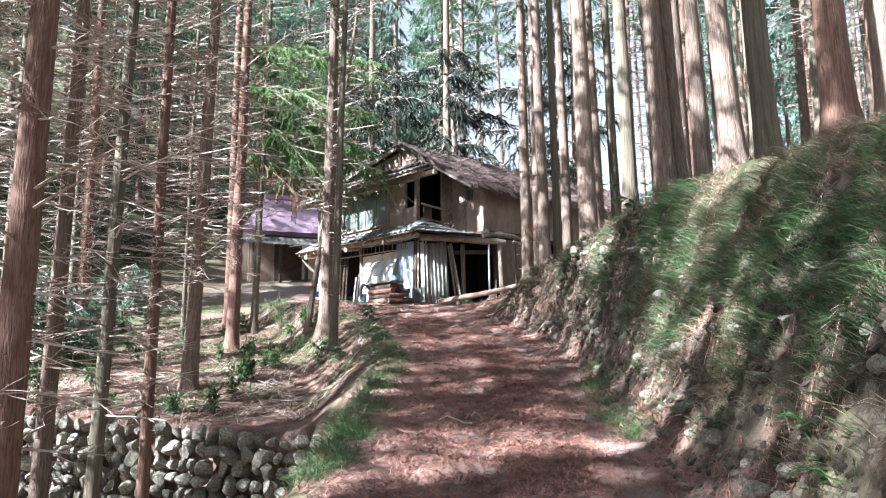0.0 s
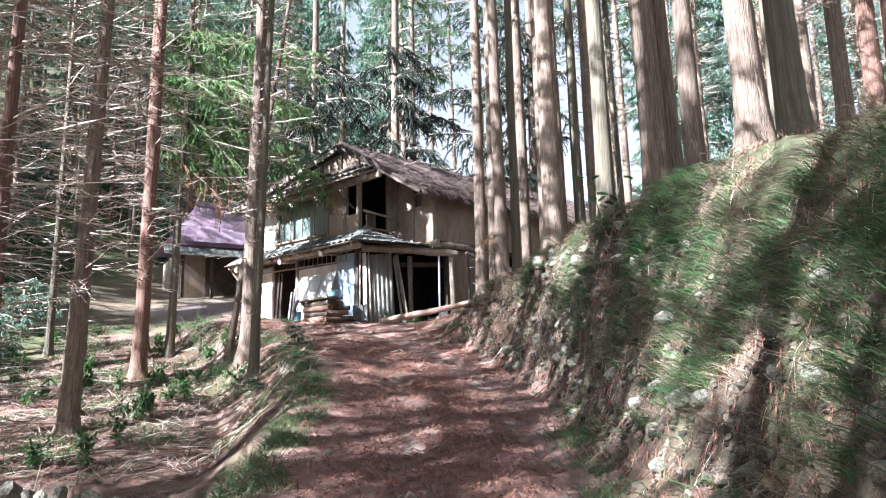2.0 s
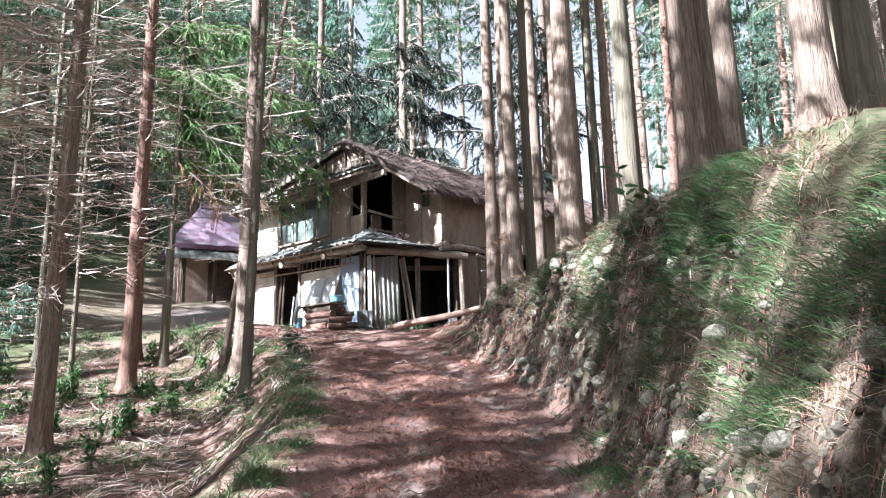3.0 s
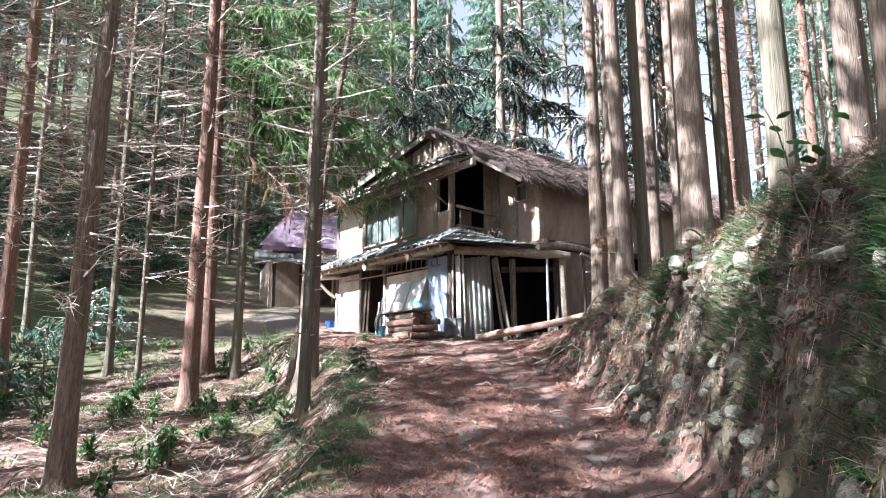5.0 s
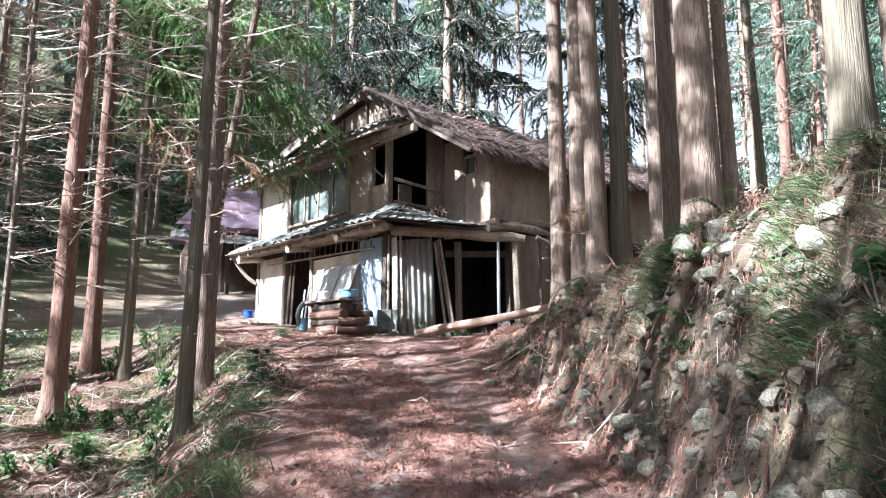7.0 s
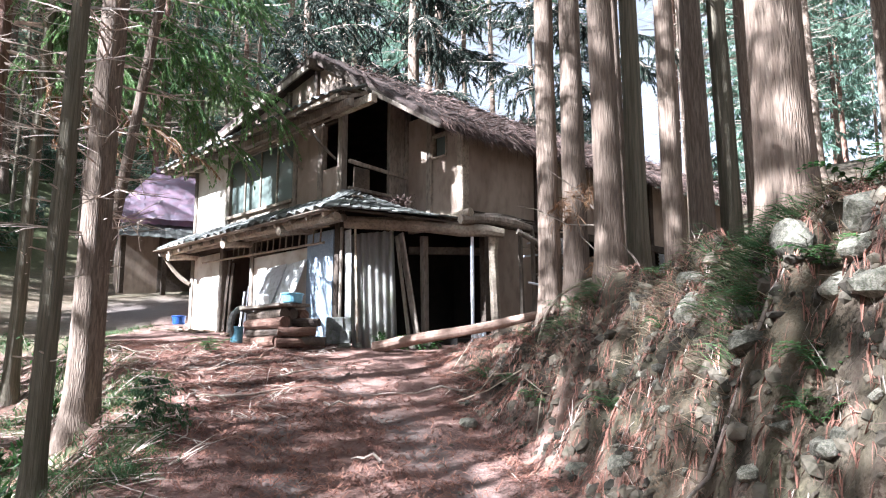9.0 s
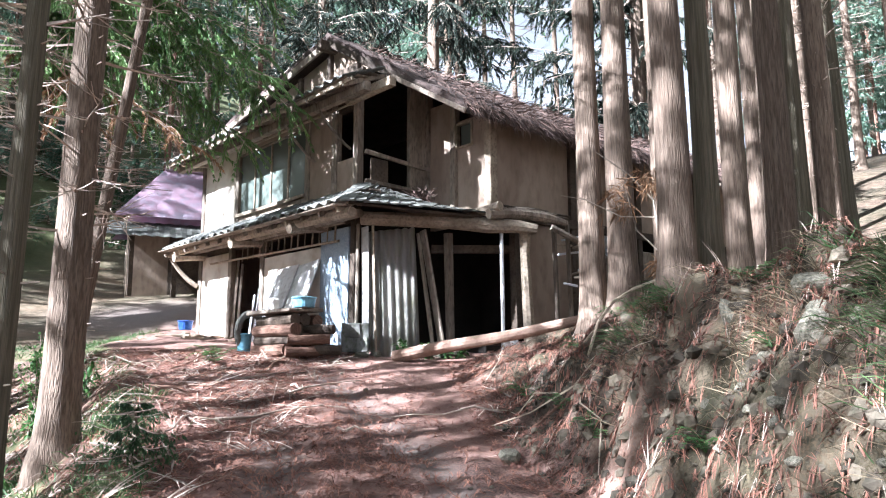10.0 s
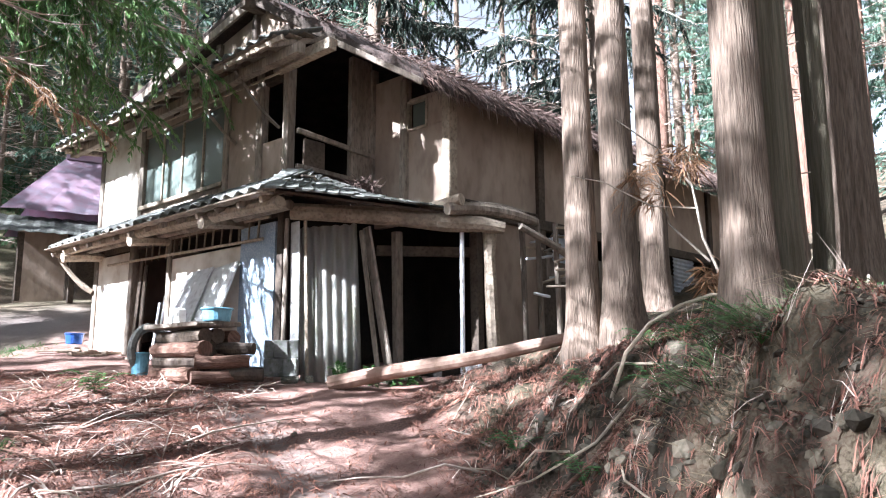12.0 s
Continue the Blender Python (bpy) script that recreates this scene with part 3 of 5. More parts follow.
# little roof in the notch: layered split shingles down to the beam
shingle = bmesh.new()
box(shingle, 0.2, 0.42, 0.02, None, 0.004, 0.006)
SHINGLE = as_mesh("shingle", shingle, M_tile)
notch = bpy.data.objects.new("notch_roof", None)
scene.collection.objects.link(notch)
notch.parent = barn
tagged(notch, "small roof of curling grey shingles")
P_in, P_l, P_r = hp(-0.62, 1.2, 5.3), hp(-0.62, -0.62, 5.24), Vector((0.55, 21.85, 5.15))
P_top = hp(-0.05, 0.0, 5.66)
for r in range(6):
    for i in range(13):
        f = (i + 0.5 * (r % 2)) / 13
        lo, hi = P_l.lerp(P_r, f), P_top.lerp(P_in, f)
        q = lo.lerp(hi, (r + 0.2) / 6) + Vector((0, 0, 0.02 + 0.008 * (i % 2) + rnd.uniform(0, 0.012)))
        d = (hi - lo).normalized()
        x = d.cross(Vector((0, 0, 1))).normalized()
        m = Matrix((x, d, x.cross(d))).transposed().to_4x4()
        sc = max(0.35, min(1.0, (hi - lo).length / 1.0))
        put("shingle", SHINGLE, Matrix.Translation(q) @ m @ Matrix.Rotation(rnd.uniform(-0.2, 0.2), 4, "Z") @ Matrix.Diagonal((1, 0.75 * sc, 1, 1)), notch)
bm = bmesh.new()
vs = [bm.verts.new(p - Vector((0, 0, 0.03))) for p in (P_l, P_r, P_in, P_top)]
vs2 = [bm.verts.new(v.co - Vector((0, 0, 0.03))) for v in vs]
bm.faces.new(vs)
bm.faces.new(list(reversed(vs2)))
for i in range(4):
    bm.faces.new((vs[i], vs2[i], vs2[(i + 1) % 4], vs[(i + 1) % 4]))
part("sheathing", bm, M_wood_dark, notch)

# upper eave roof of the front
up_roof = bpy.data.objects.new("upper_eave", None)
scene.collection.objects.link(up_roof)
up_roof.parent = barn
tagged(up_roof, "upper pent eave with pale tile ends")
tile_rows(-0.6, 5.85, -0.72, 6.95, 3, 0.42, up_roof)
for i in range(14):
    s = -0.5 + i * 0.47
    bar("rafter", hp(s, -0.68, 6.9), hp(s, 0.05, 7.2), 0.055, 0.065, M_wood, up_roof)
bar("fascia", hp(-0.72, -0.66, 6.93), hp(5.8, -0.66, 6.95), 0.03, 0.07, M_wood_pale, up_roof)
bar("beam", hp(-0.75, -0.42, 6.87), hp(5.7, -0.42, 6.9), 0.11, 0.13, M_wood, up_roof, "squared eave beam")
bar("beam", hp(-0.9, -0.1, 6.98), hp(0.2, -0.1, 6.98), 0.12, 0.14, M_wood_pale, up_roof)
for o in (-0.6, -0.4, -0.2):
    bar("roof_board", hp(-0.6, o, 6.96 + (o + 0.66) * 0.42), hp(5.8, o, 6.96 + (o + 0.66) * 0.42), 0.19, 0.02, M_wood, up_roof)
for s in (5.2, 5.6):
    bar("rafter", hp(s, -0.6, 6.9), hp(s, 0.4, 7.02), 0.08, 0.08, M_wood_pale, up_roof)

# main roof: two thatched slopes with thickness
def roof_slope(name, corners, thick, nu, nv, bumpy, label):
    """corners: eave start, eave end, ridge end, ridge start."""
    bm = bmesh.new()
    a, b, c, d = corners
    top, low = [], []
    for j in range(nv + 1):
        r, q = [], []
        for i in range(nu + 1):
            p = a.lerp(b, i / nu).lerp(d.lerp(c, i / nu), j / nv)
            w = bumpy * noise.noise((p.x * 2.1, p.y * 2.1, p.z)) + bumpy * 0.5 * noise.noise((p.x * 7, p.y * 7, p.z))
            sag = -0.1 * math.sin(math.pi * i / nu) * (1 - 0.3 * j / nv)
            r.append(bm.verts.new(p + Vector((0, 0, w + sag))))
            q.append(bm.verts.new(p + Vector((0, 0, sag - thick * (0.8 + 0.4 * noise.noise((p.x * 5, p.y * 5, 2)))))))
        top.append(r)
        low.append(q)
    for j in range(nv):
        for i in range(nu):
            bm.faces.new((top[j][i], top[j][i + 1], top[j + 1][i + 1], top[j + 1][i]))
            bm.faces.new((low[j][i + 1], low[j][i], low[j + 1][i], low[j + 1][i + 1]))
    for i in range(nu):
        bm.faces.new((low[0][i], low[0][i + 1], top[0][i + 1], top[0][i]))
        bm.faces.new((top[nv][i], top[nv][i + 1], low[nv][i + 1], low[nv][i]))
    for j in range(nv):
        bm.faces.new((low[j + 1][0], low[j][0], top[j][0], top[j + 1][0]))
        bm.faces.new((low[j][nu], low[j + 1][nu], top[j + 1][nu], top[j][nu]))
    return part(name, bm, M_thatch, barn, label)


RIDGE_A, RIDGE_B = hp(0.75, -0.15, 8.22), hp(1.0, 10.8, 8.35)
EAVE_A, EAVE_B = hp(-1.78, 0.5, 6.56), hp(-2.05, 10.8, 6.75)
roof_slope("thatch_slope", (EAVE_A, EAVE_B, RIDGE_B, RIDGE_A), 0.17, 60, 20, 0.07, "matted brown thatch strewn with fallen needles")
roof_slope("thatch_slope", (RIDGE_A, RIDGE_B, hp(6.1, 10.8, 7.25), hp(6.0, -0.15, 7.28)), 0.12, 30, 16, 0.05, "matted thatch")
bar("bargeboard", RIDGE_A + Vector((0, 0, -0.14)), RIDGE_A.lerp(EAVE_A, 0.72) + Vector((0, 0, -0.13)), 0.04, 0.11, M_wood_dark, barn)
bar("bargeboard", RIDGE_A.lerp(EAVE_A, 0.5) + Vector((-0.02, -0.03, -0.16)), EAVE_A + Vector((-0.02, -0.03, -0.12)), 0.03, 0.07, M_wood, barn, "weathered bargeboard end")
bar("bargeboard", RIDGE_A + Vector((0, 0, -0.16)), hp(6.0, -0.16, 7.14), 0.04, 0.13, M_wood, barn)
bar("ridge_beam", hp(0.75, -0.3, 8.0), hp(0.8, 2.0, 8.02), 0.13, 0.15, M_wood_dark, barn)
items = []
for i in range(5200):
    f, g = rnd.random(), rnd.random() ** 1.5
    if rnd.random() < 0.35:
        g = rnd.uniform(-0.02, 0.05)
    p = EAVE_A.lerp(EAVE_B, f).lerp(RIDGE_A.lerp(RIDGE_B, f), g)
    sag = -0.1 * math.sin(math.pi * f)
    down = (EAVE_A - RIDGE_A).normalized()
    p = p + Vector((0, 0, 0.05 + sag + rnd.uniform(-0.1 if g < 0.05 else -0.02, 0.04)))
    d = (down + rvec(0.9)).normalized() * rnd.uniform(0.12, 0.4)
    if g < 0.05:
        d = (down * 0.6 + Vector((0, 0, -0.55)) + rvec(0.5)).normalized() * rnd.uniform(0.15, 0.42)
    w = d.cross(rvec()).normalized() * rnd.uniform(0.004, 0.009)
    items.append((p, p + d, w, Vector((0, 0, rnd.uniform(-0.03, 0.05)))))
tagged(strands("loose_straw", items, M_straw, barn), "loose straw and needles on the thatch", kind="stuff")

# timber of the front bay below the notch
bay = bpy.data.objects.new("front_bay", None)
scene.collection.objects.link(bay)
bay.parent = barn
tagged(bay, "open byre bay with dark doorway")
bm = bmesh.new()
pts = [Vector(p) for p in ((-1.25, 22.0, 5.13), (-0.7, 21.96, 5.1), (0.0, 21.92, 5.06), (0.6, 21.88, 4.99), (1.0, 21.86, 4.97), (1.27, 21.86, 4.93))]
tube(bm, pts, [0.1, 0.1, 0.11, 0.11, 0.1, 0.075], 10, 0.07)
part("beam", bm, M_wood_pale, bay, "thick crooked log beam with a pale split end")
bm = bmesh.new()
tube(bm, [Vector(p) for p in ((0.1, 22.1, 5.14), (0.5, 21.9, 5.2), (0.75, 21.7, 5.24))], [0.06, 0.07, 0.075], 9, 0.06)
part("log", bm, M_wood_pale, bay, "short log end")
bm = bmesh.new()
tube(bm, arc((0.58, 21.7, 5.12), (1.75, 22.35, 5.1), 0.06, 8), [0.075] * 7 + [0.06, 0.05], 9, 0.06)
part("log", bm, M_wood, bay, "dark curved log")
for i in range(7):
    a = Vector((rnd.uniform(0.7, 1.0), rnd.uniform(21.8, 22.1), rnd.uniform(5.2, 5.27)))
    bm = bmesh.new()
    tube(bm, arc(a, a + Vector((rnd.uniform(0.5, 0.9), rnd.uniform(0.2, 0.5), rnd.uniform(-0.08, 0.05))), 0.02, 3), [0.02] * 4, 5, 0.1)
    part("pole", bm, M_wood, bay)
wavy_sheet("corrugated_sheet", 0.7, 1.84, 0.115, 0.03, M_corr, Matrix.Translation((-0.73, 21.86, 3.14)) @ Matrix.Rotation(radians(-5), 4, "Z") @ Matrix.Rotation(radians(-5.5), 4, "X") @ Matrix.Rotation(radians(-3.5), 4, "Y"), bay, "grey corrugated sheet, green towards its foot")
bar("board", (-1.16, 21.95, 3.35), (-1.2, 22.0, 5.0), 0.17, 0.015, M_board, bay)
bar("board", (-1.3, 21.98, 3.3), (-1.3, 22.02, 5.05), 0.06, 0.03, M_wood, bay)
bar("board", (-1.0, 21.85, 3.2), (-1.08, 21.97, 5.02), 0.05, 0.03, M_wood_pale, bay)
bar("board", (-0.05, 21.83, 3.12), (-0.36, 22.02, 4.95), 0.13, 0.03, M_wood, bay, "mossy leaning plank")
bar("board", (-0.18, 21.78, 3.1), (-0.42, 21.95, 4.9), 0.07, 0.03, M_wood, bay)
bar("post", (0.03, 22.3, 3.3), (0.0, 22.3, 4.95), 0.1, 0.1, M_wood, bay)
bar("post", (1.0, 22.35, 3.5), (0.98, 22.35, 4.95), 0.12, 0.12, M_wood_dark, bay)
bm = bmesh.new()
tube(bm, [Vector((0.78, 21.95, 3.15)), Vector((0.775, 21.94, 4.2)), Vector((0.77, 21.93, 4.93))], [0.028, 0.028, 0.026], 8)
part("pole", bm, M_white, bay, "thin grey metal pole")
bm = bmesh.new()
tube(bm, [Vector((1.16, 21.98, 3.25)), Vector((1.12, 21.97, 4.2)), Vector((1.1, 21.97, 4.6)), Vector((1.11, 21.97, 4.9))], [0.085, 0.075, 0.07, 0.09], 9, 0.08)
part("post", bm, M_wood_pale, bay, "peeled forked door post")
bar("lintel", (-0.25, 22.35, 4.72), (1.0, 22.4, 4.72), 0.1, 0.12, M_wood_dark, bay)

# closing walls; floors and backing sheets in near-black, painting the rooms' shade
panel("upper_floor", 0.06, 5.35, 0.1, 10.4, 5.42, 5.5, M_room_shade)
panel("upper_floor", -1.3, 0.05, 1.42, 10.4, 5.42, 5.5, M_room_shade)
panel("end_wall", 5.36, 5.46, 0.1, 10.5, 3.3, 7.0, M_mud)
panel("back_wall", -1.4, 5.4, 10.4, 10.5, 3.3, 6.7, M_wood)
panel("shade_backing", -1.3, 5.3, 3.0, 3.08, 3.1, 5.4, M_room_shade)
panel("shade_backing", 0.4, 5.3, 2.2, 2.28, 5.5, 7.15, M_room_shade)
panel("shade_backing", -0.5, 0.4, 3.2, 3.28, 5.5, 7.1, M_room_shade)
panel("shade_backing", -1.3, -0.5, 3.2, 3.28, 5.5, 6.6, M_room_shade)
panel("earth_floor", 0.1, 5.3, 0.1, 3.0, 3.0, 3.22, M_room_shade)
panel("earth_floor", -1.3, 0.09, 1.3, 3.0, 3.0, 3.3, M_room_shade)
panel("shade_backing", 0.55, 0.62, 0.3, 3.0, 3.2, 5.4, M_room_shade)


# ---- neighbouring house, up the terrace ----
def neighbour():
    h = thing("neighbour_house", (0, 0, 0), "low farmhouse with a faded tin roof and tiled eaves", "house")
    o = Vector((-9.4, 31.5, 0))
    d = Vector((0.9, 0.43, 0)).normalized()
    n = Vector((-d.y, d.x, 0))

    def at(a, b, z):
        return o + d * a + n * b + Vector((0, 0, z))
    for a0, a1, m in ((0.4, 1.4, M_mud), (1.4, 2.6, M_wood_dark), (2.6, 3.2, M_plaster), (3.2, 8, M_wood_dark)):
        bar("wall", at(a0, 0, 5.7), at(a1, 0, 5.7), 0.15, 1.9, m, h)
    bar("wall", at(0.4, 4, 5.7), at(8, 4, 5.7), 0.15, 1.9, M_mud, h)
    bar("wall", at(0.4, 0, 5.7), at(0.4, 4, 5.7), 0.15, 1.9, M_mud, h)
    bar("wall", at(8, 0, 5.7), at(8, 4, 5.7), 0.15, 1.9, M_mud, h)
    for a in (0.4, 1.5, 2.6, 3.3, 5.4):
        bar("post", at(a, -0.9, 4.8), at(a, -0.9, 6.4), 0.12, 0.12, M_wood_dark, h)

    def sheet(name, a0, a1, b0, z0, b1, z1, inset, m, label, cols):
        bm = bmesh.new()
        rows = []
        for k in range(cols + 1):
            f = k / cols
            lift = 0.03 if k % 2 else 0.0
            rows.append((bm.verts.new(at(lerp(a0, a1, f), b0, z0 + lift)), bm.verts.new(at(lerp(a0 + inset, a1 - inset, f), b1, z1 + lift))))
        for p, q in zip(rows, rows[1:]):
            bm.faces.new((p[0], q[0], q[1], p[1]))
        bmesh.ops.solidify(bm, geom=bm.faces[:], thickness=0.05)
        return part(name, bm, m, h, label)
    sheet("eave_roof", -0.3, 8.6, -1.3, 6.35, 0.1, 6.95, 0.1, M_tile, "grey tiled eave", 60)
    sheet("roof", -0.1, 8.8, -0.3, 7.05, 2.0, 9.0, 1.4, M_purple, "faded reddish tin roof", 20)
    sheet("roof", -0.1, 8.8, 4.3, 7.05, 2.0, 9.0, 1.4, M_purple, "faded reddish tin roof", 20)
    bar("ridge", at(1.3, 2.0, 9.05), at(7.4, 2.0, 9.05), 0.3, 0.2, M_purple, h)


neighbour()


# ---- trees ----
def trunk_mesh(name, seed, material, ridges=9):
    """A tapered trunk of unit radius and height with a root flare and fluted bark."""
    r = random.Random(seed)
    bm = bmesh.new()
    hs = [0, 0.004, 0.01, 0.02, 0.035, 0.055, 0.08, 0.11, 0.15, 0.2, 0.26, 0.33, 0.41, 0.5, 0.6, 0.72, 0.85, 1.0]
    n = 26
    ph = [r.uniform(0, 6.28) for _ in range(4)]
    rings = []
    for h in hs:
        ring = []
        cx, cy = 0.25 * noise.noise((h * 7, seed, 0)), 0.25 * noise.noise((h * 7, seed, 5))
        for k in range(n):
            t = 2 * math.pi * k / n
            flare = math.exp(-h / 0.012) * (0.35 + 0.35 * max(0, math.sin(5 * t + ph[0])) ** 1.5) + 0.12 * math.exp(-h / 0.05)
            ridge = 0.012 * math.sin(ridges * t + ph[1] + 3 * h) + 0.05 * noise.noise((math.cos(t) * 3, math.sin(t) * 3, h * 14 + seed))
            rad = (1 - 0.62 * h) * (1 + ridge) + flare
            ring.append(bm.verts.new((cx * h ** 0.5 + rad * math.cos(t), cy * h ** 0.5 + rad * math.sin(t), h - 0.012 * (h == 0))))
        rings.append(ring)
    for a, b in zip(rings, rings[1:]):
        for k in range(n):
            bm.faces.new((a[k], a[(k + 1) % n], b[(k + 1) % n], b[k]))
    bm.faces.new(rings[-1])
    return as_mesh(name, bm, material, flat=False)


def stick(co, fa, pts, r0, r1):
    """A three-sided tapering twig."""
    k0 = len(co)
    n = len(pts)
    for i, p in enumerate(pts):
        d = (pts[min(i + 1, n - 1)] - pts[max(i - 1, 0)]).normalized()
        a = d.orthogonal().normalized()
        b = d.cross(a)
        r = lerp(r0, r1, i / (n - 1))
        for k in range(3):
            co.append(p + (a * math.cos(2.094 * k) + b * math.sin(2.094 * k)) * r)
    for i in range(n - 1):
        for k in range(3):
            q = k0 + i * 3
            fa.append((q + k, q + (k + 1) % 3, q + 3 + (k + 1) % 3, q + 3 + k))


def from_lists(name, co, fa, *materials, slots=None):
    me = bpy.data.meshes.new(name)
    me.from_pydata([tuple(v) for v in co], [], fa)
    for m in materials:
        me.materials.append(m)
    if slots:
        me.polygons.foreach_set("material_index", slots)
    return me


def limb_points(r, p, a, length, droop, n=5, curl=0.12):
    d = Vector((math.cos(a), math.sin(a), droop))
    pts = [p]
    for i in range(n):
        d = (d + Vector((r.uniform(-1, 1), r.uniform(-1, 1), r.uniform(-0.6, 1))) * curl).normalized()
        pts.append(pts[-1] + d * length / n)
    return pts


def dead_limbs_mesh(seed, count, z0, z1, longest):
    r = random.Random(seed)
    co, fa = [], []
    for i in range(count):
        z = lerp(z0, z1, (i + r.random()) / count)
        a = r.uniform(0, 6.283)
        ln = r.uniform(0.35, 1.0) * longest * (0.45 + 0.55 * (z - z0) / (z1 - z0))
        pts = limb_points(r, Vector((0.08 * math.cos(a), 0.08 * math.sin(a), z)), a, ln, r.uniform(-0.25, 0.3))
        stick(co, fa, pts, r.uniform(0.009, 0.019), 0.004)
        for k in range(r.randint(4, 9)):
            f = r.uniform(0.25, 0.95) * 5
            q = pts[int(f)].lerp(pts[min(5, int(f) + 1)], f % 1)
            stick(co, fa, limb_points(r, q, a + r.choice((-1, 1)) * r.uniform(0.4, 1.2), r.uniform(0.15, 0.55), r.uniform(-0.5, 0.3), 3, 0.25), 0.006, 0.003)
    for i in range(70):
        z, a = r.uniform(0.9, 8), r.uniform(0, 6.283)
        e = Vector((math.cos(a), math.sin(a), 0.1))
        stick(co, fa, [Vector((0, 0, z)), Vector((0, 0, z)) + e * r.uniform(0.13, 0.24)], 0.011, 0.006)
    return from_lists("dead_limbs", co, fa, M_twig)


def spray(r, co, fa, p, d, size, count, width, fan=0.8):
    for _ in range(count):
        e = (d + Vector((r.uniform(-1, 1), r.uniform(-1, 1), r.uniform(-1.1, 0.5))) * fan).normalized()
        w = e.cross(Vector((r.uniform(-1, 1), r.uniform(-1, 1), r.uniform(-1, 1)))).normalized() * width * r.uniform(0.6, 1.2)
        ln = size * r.uniform(0.6, 1.3)
        k = len(co)
        m = p + e * ln * 0.55 + Vector((0, 0, -0.12 * ln))
        co.extend((p, m + w, p + e * ln + Vector((0, 0, -0.3 * ln)), m - w))
        fa.append((k, k + 1, k + 2, k + 3))


def crown_mesh(name, seed, z0, z1, width, branches, per, size, leafw, material, count=5):
    """Drooping limbs whose hanging side twigs carry short feathery sprays."""
    r = random.Random(seed)
    co, fa, slot = [], [], []
    for i in range(branches):
        f = (i + r.random()) / branches
        z = lerp(z0, z1, f)
        a = r.uniform(0, 6.283)
        ln = width * (1 - f) ** 0.7 * r.uniform(0.55, 1.15) + 0.3
        pts = limb_points(r, Vector((0, 0, z)), a, ln, r.uniform(-0.35, 0.15), 5, 0.15)
        n0 = len(fa)
        stick(co, fa, pts, 0.03, 0.006)
        slot += [1] * (len(fa) - n0)
        for k in range(per):
            g = (0.2 + 0.8 * (k + r.random()) / per) * 4.99
            q = pts[int(g)].lerp(pts[int(g) + 1], g % 1)
            d = (Vector((math.cos(a), math.sin(a), -0.3)) + Vector((r.uniform(-1, 1), r.uniform(-1, 1), r.uniform(-0.5, 0.2)))).normalized()
            reach = size * r.uniform(1.2, 2.6)
            tip = q + d * reach + Vector((0, 0, -0.5 * reach))
            n0 = len(fa)
            for j in range(count):
                h = (j + r.random()) / count
                spray(r, co, fa, q.lerp(tip, h) + Vector((0, 0, 0.12 * reach * 4 * h * (1 - h))), d + Vector((0, 0, -0.5)), size * (1.15 - 0.5 * h), 4, leafw, 0.7)
            slot += [0] * (len(fa) - n0)
    return from_lists(name, co, fa, material, M_twig, slots=slot)


TRUNKS = [trunk_mesh("trunk", 1, M_bark, 9), trunk_mesh("trunk", 2, M_bark_red, 11), trunk_mesh("trunk", 3, M_bark_moss, 8), trunk_mesh("trunk", 4, M_bark, 12)]
DEAD_WOOD = [dead_limbs_mesh(11, 84, 2.0, 9.5, 2.3), dead_limbs_mesh(12, 68, 2.3, 9.5, 2.1), dead_limbs_mesh(13, 15, 3.5, 9.0, 1.2)]
CROWNS = [crown_mesh("crown", 21 + k, 9.0, 17.5, 2.2, 44, 10, 0.17, 0.013, M_leaf, 5) for k in range(3)]
# sparse crowns that let sun through where the wood is thinned
THIN = [crown_mesh("crown", 25 + k, 10.5, 16.5, 0.9, 24, 6, 0.17, 0.013, M_leaf, 4) for k in range(2)]
FAR = [crown_mesh("crown", 31 + k, 2.0 + 2.2 * k, 19, 2.6, 80, 9, 0.34, 0.045, M_leaf_hazed, 4) for k in range(3)]
MID = [crown_mesh("crown", 51 + k, 2.5 + 3 * k, 19, 2.6, 76, 10, 0.22, 0.018, M_leaf_hazed, 5) for k in range(2)]
BUSH = [crown_mesh("foliage", 71 + k, 0.1, 1.9, 1.3, 44, 8, 0.13, 0.016, M_leaf if k else M_leaf_hazed, 3) for k in range(2)]
HIGH = [crown_mesh("crown", 41 + k, 9.2 + k, 18, 2.2, 44, 10, 0.17, 0.013, M_leaf, 5) for k in range(2)]

tree_spots = []


def tree(x, y, r, trunk=0, lean=(0, 0), limbs=None, crown=None, label="", group="", h=17.0, spin=None, name="cedar_tree", category="tree", dz=0.0):
    t = thing(name, at_ground(x, y, -0.03 + dz), label or "tall straight cedar with bare lower trunk", category, group)
    a = rnd.uniform(0, 360) if spin is None else spin
    t.rotation_euler = (radians(-lean[1]), radians(lean[0]), 0)
    put("trunk", TRUNKS[trunk], pose(0, 0, 0, 0, 0, a) @ Matrix.Diagonal((r, r, h, 1)), t)
    if limbs is not None:
        tagged(put("deadwood", DEAD_WOOD[limbs], pose(0, 0, 0, 0, 0, a), t, "bare brittle dead branches"), kind="stuff")
    if crown is not None:
        tagged(put("crown", crown, pose(0, 0, 0, 0, 0, a * 1.7), t, "feathery drooping evergreen crown"), kind="stuff")
    tree_spots.append((x, y))
    return t


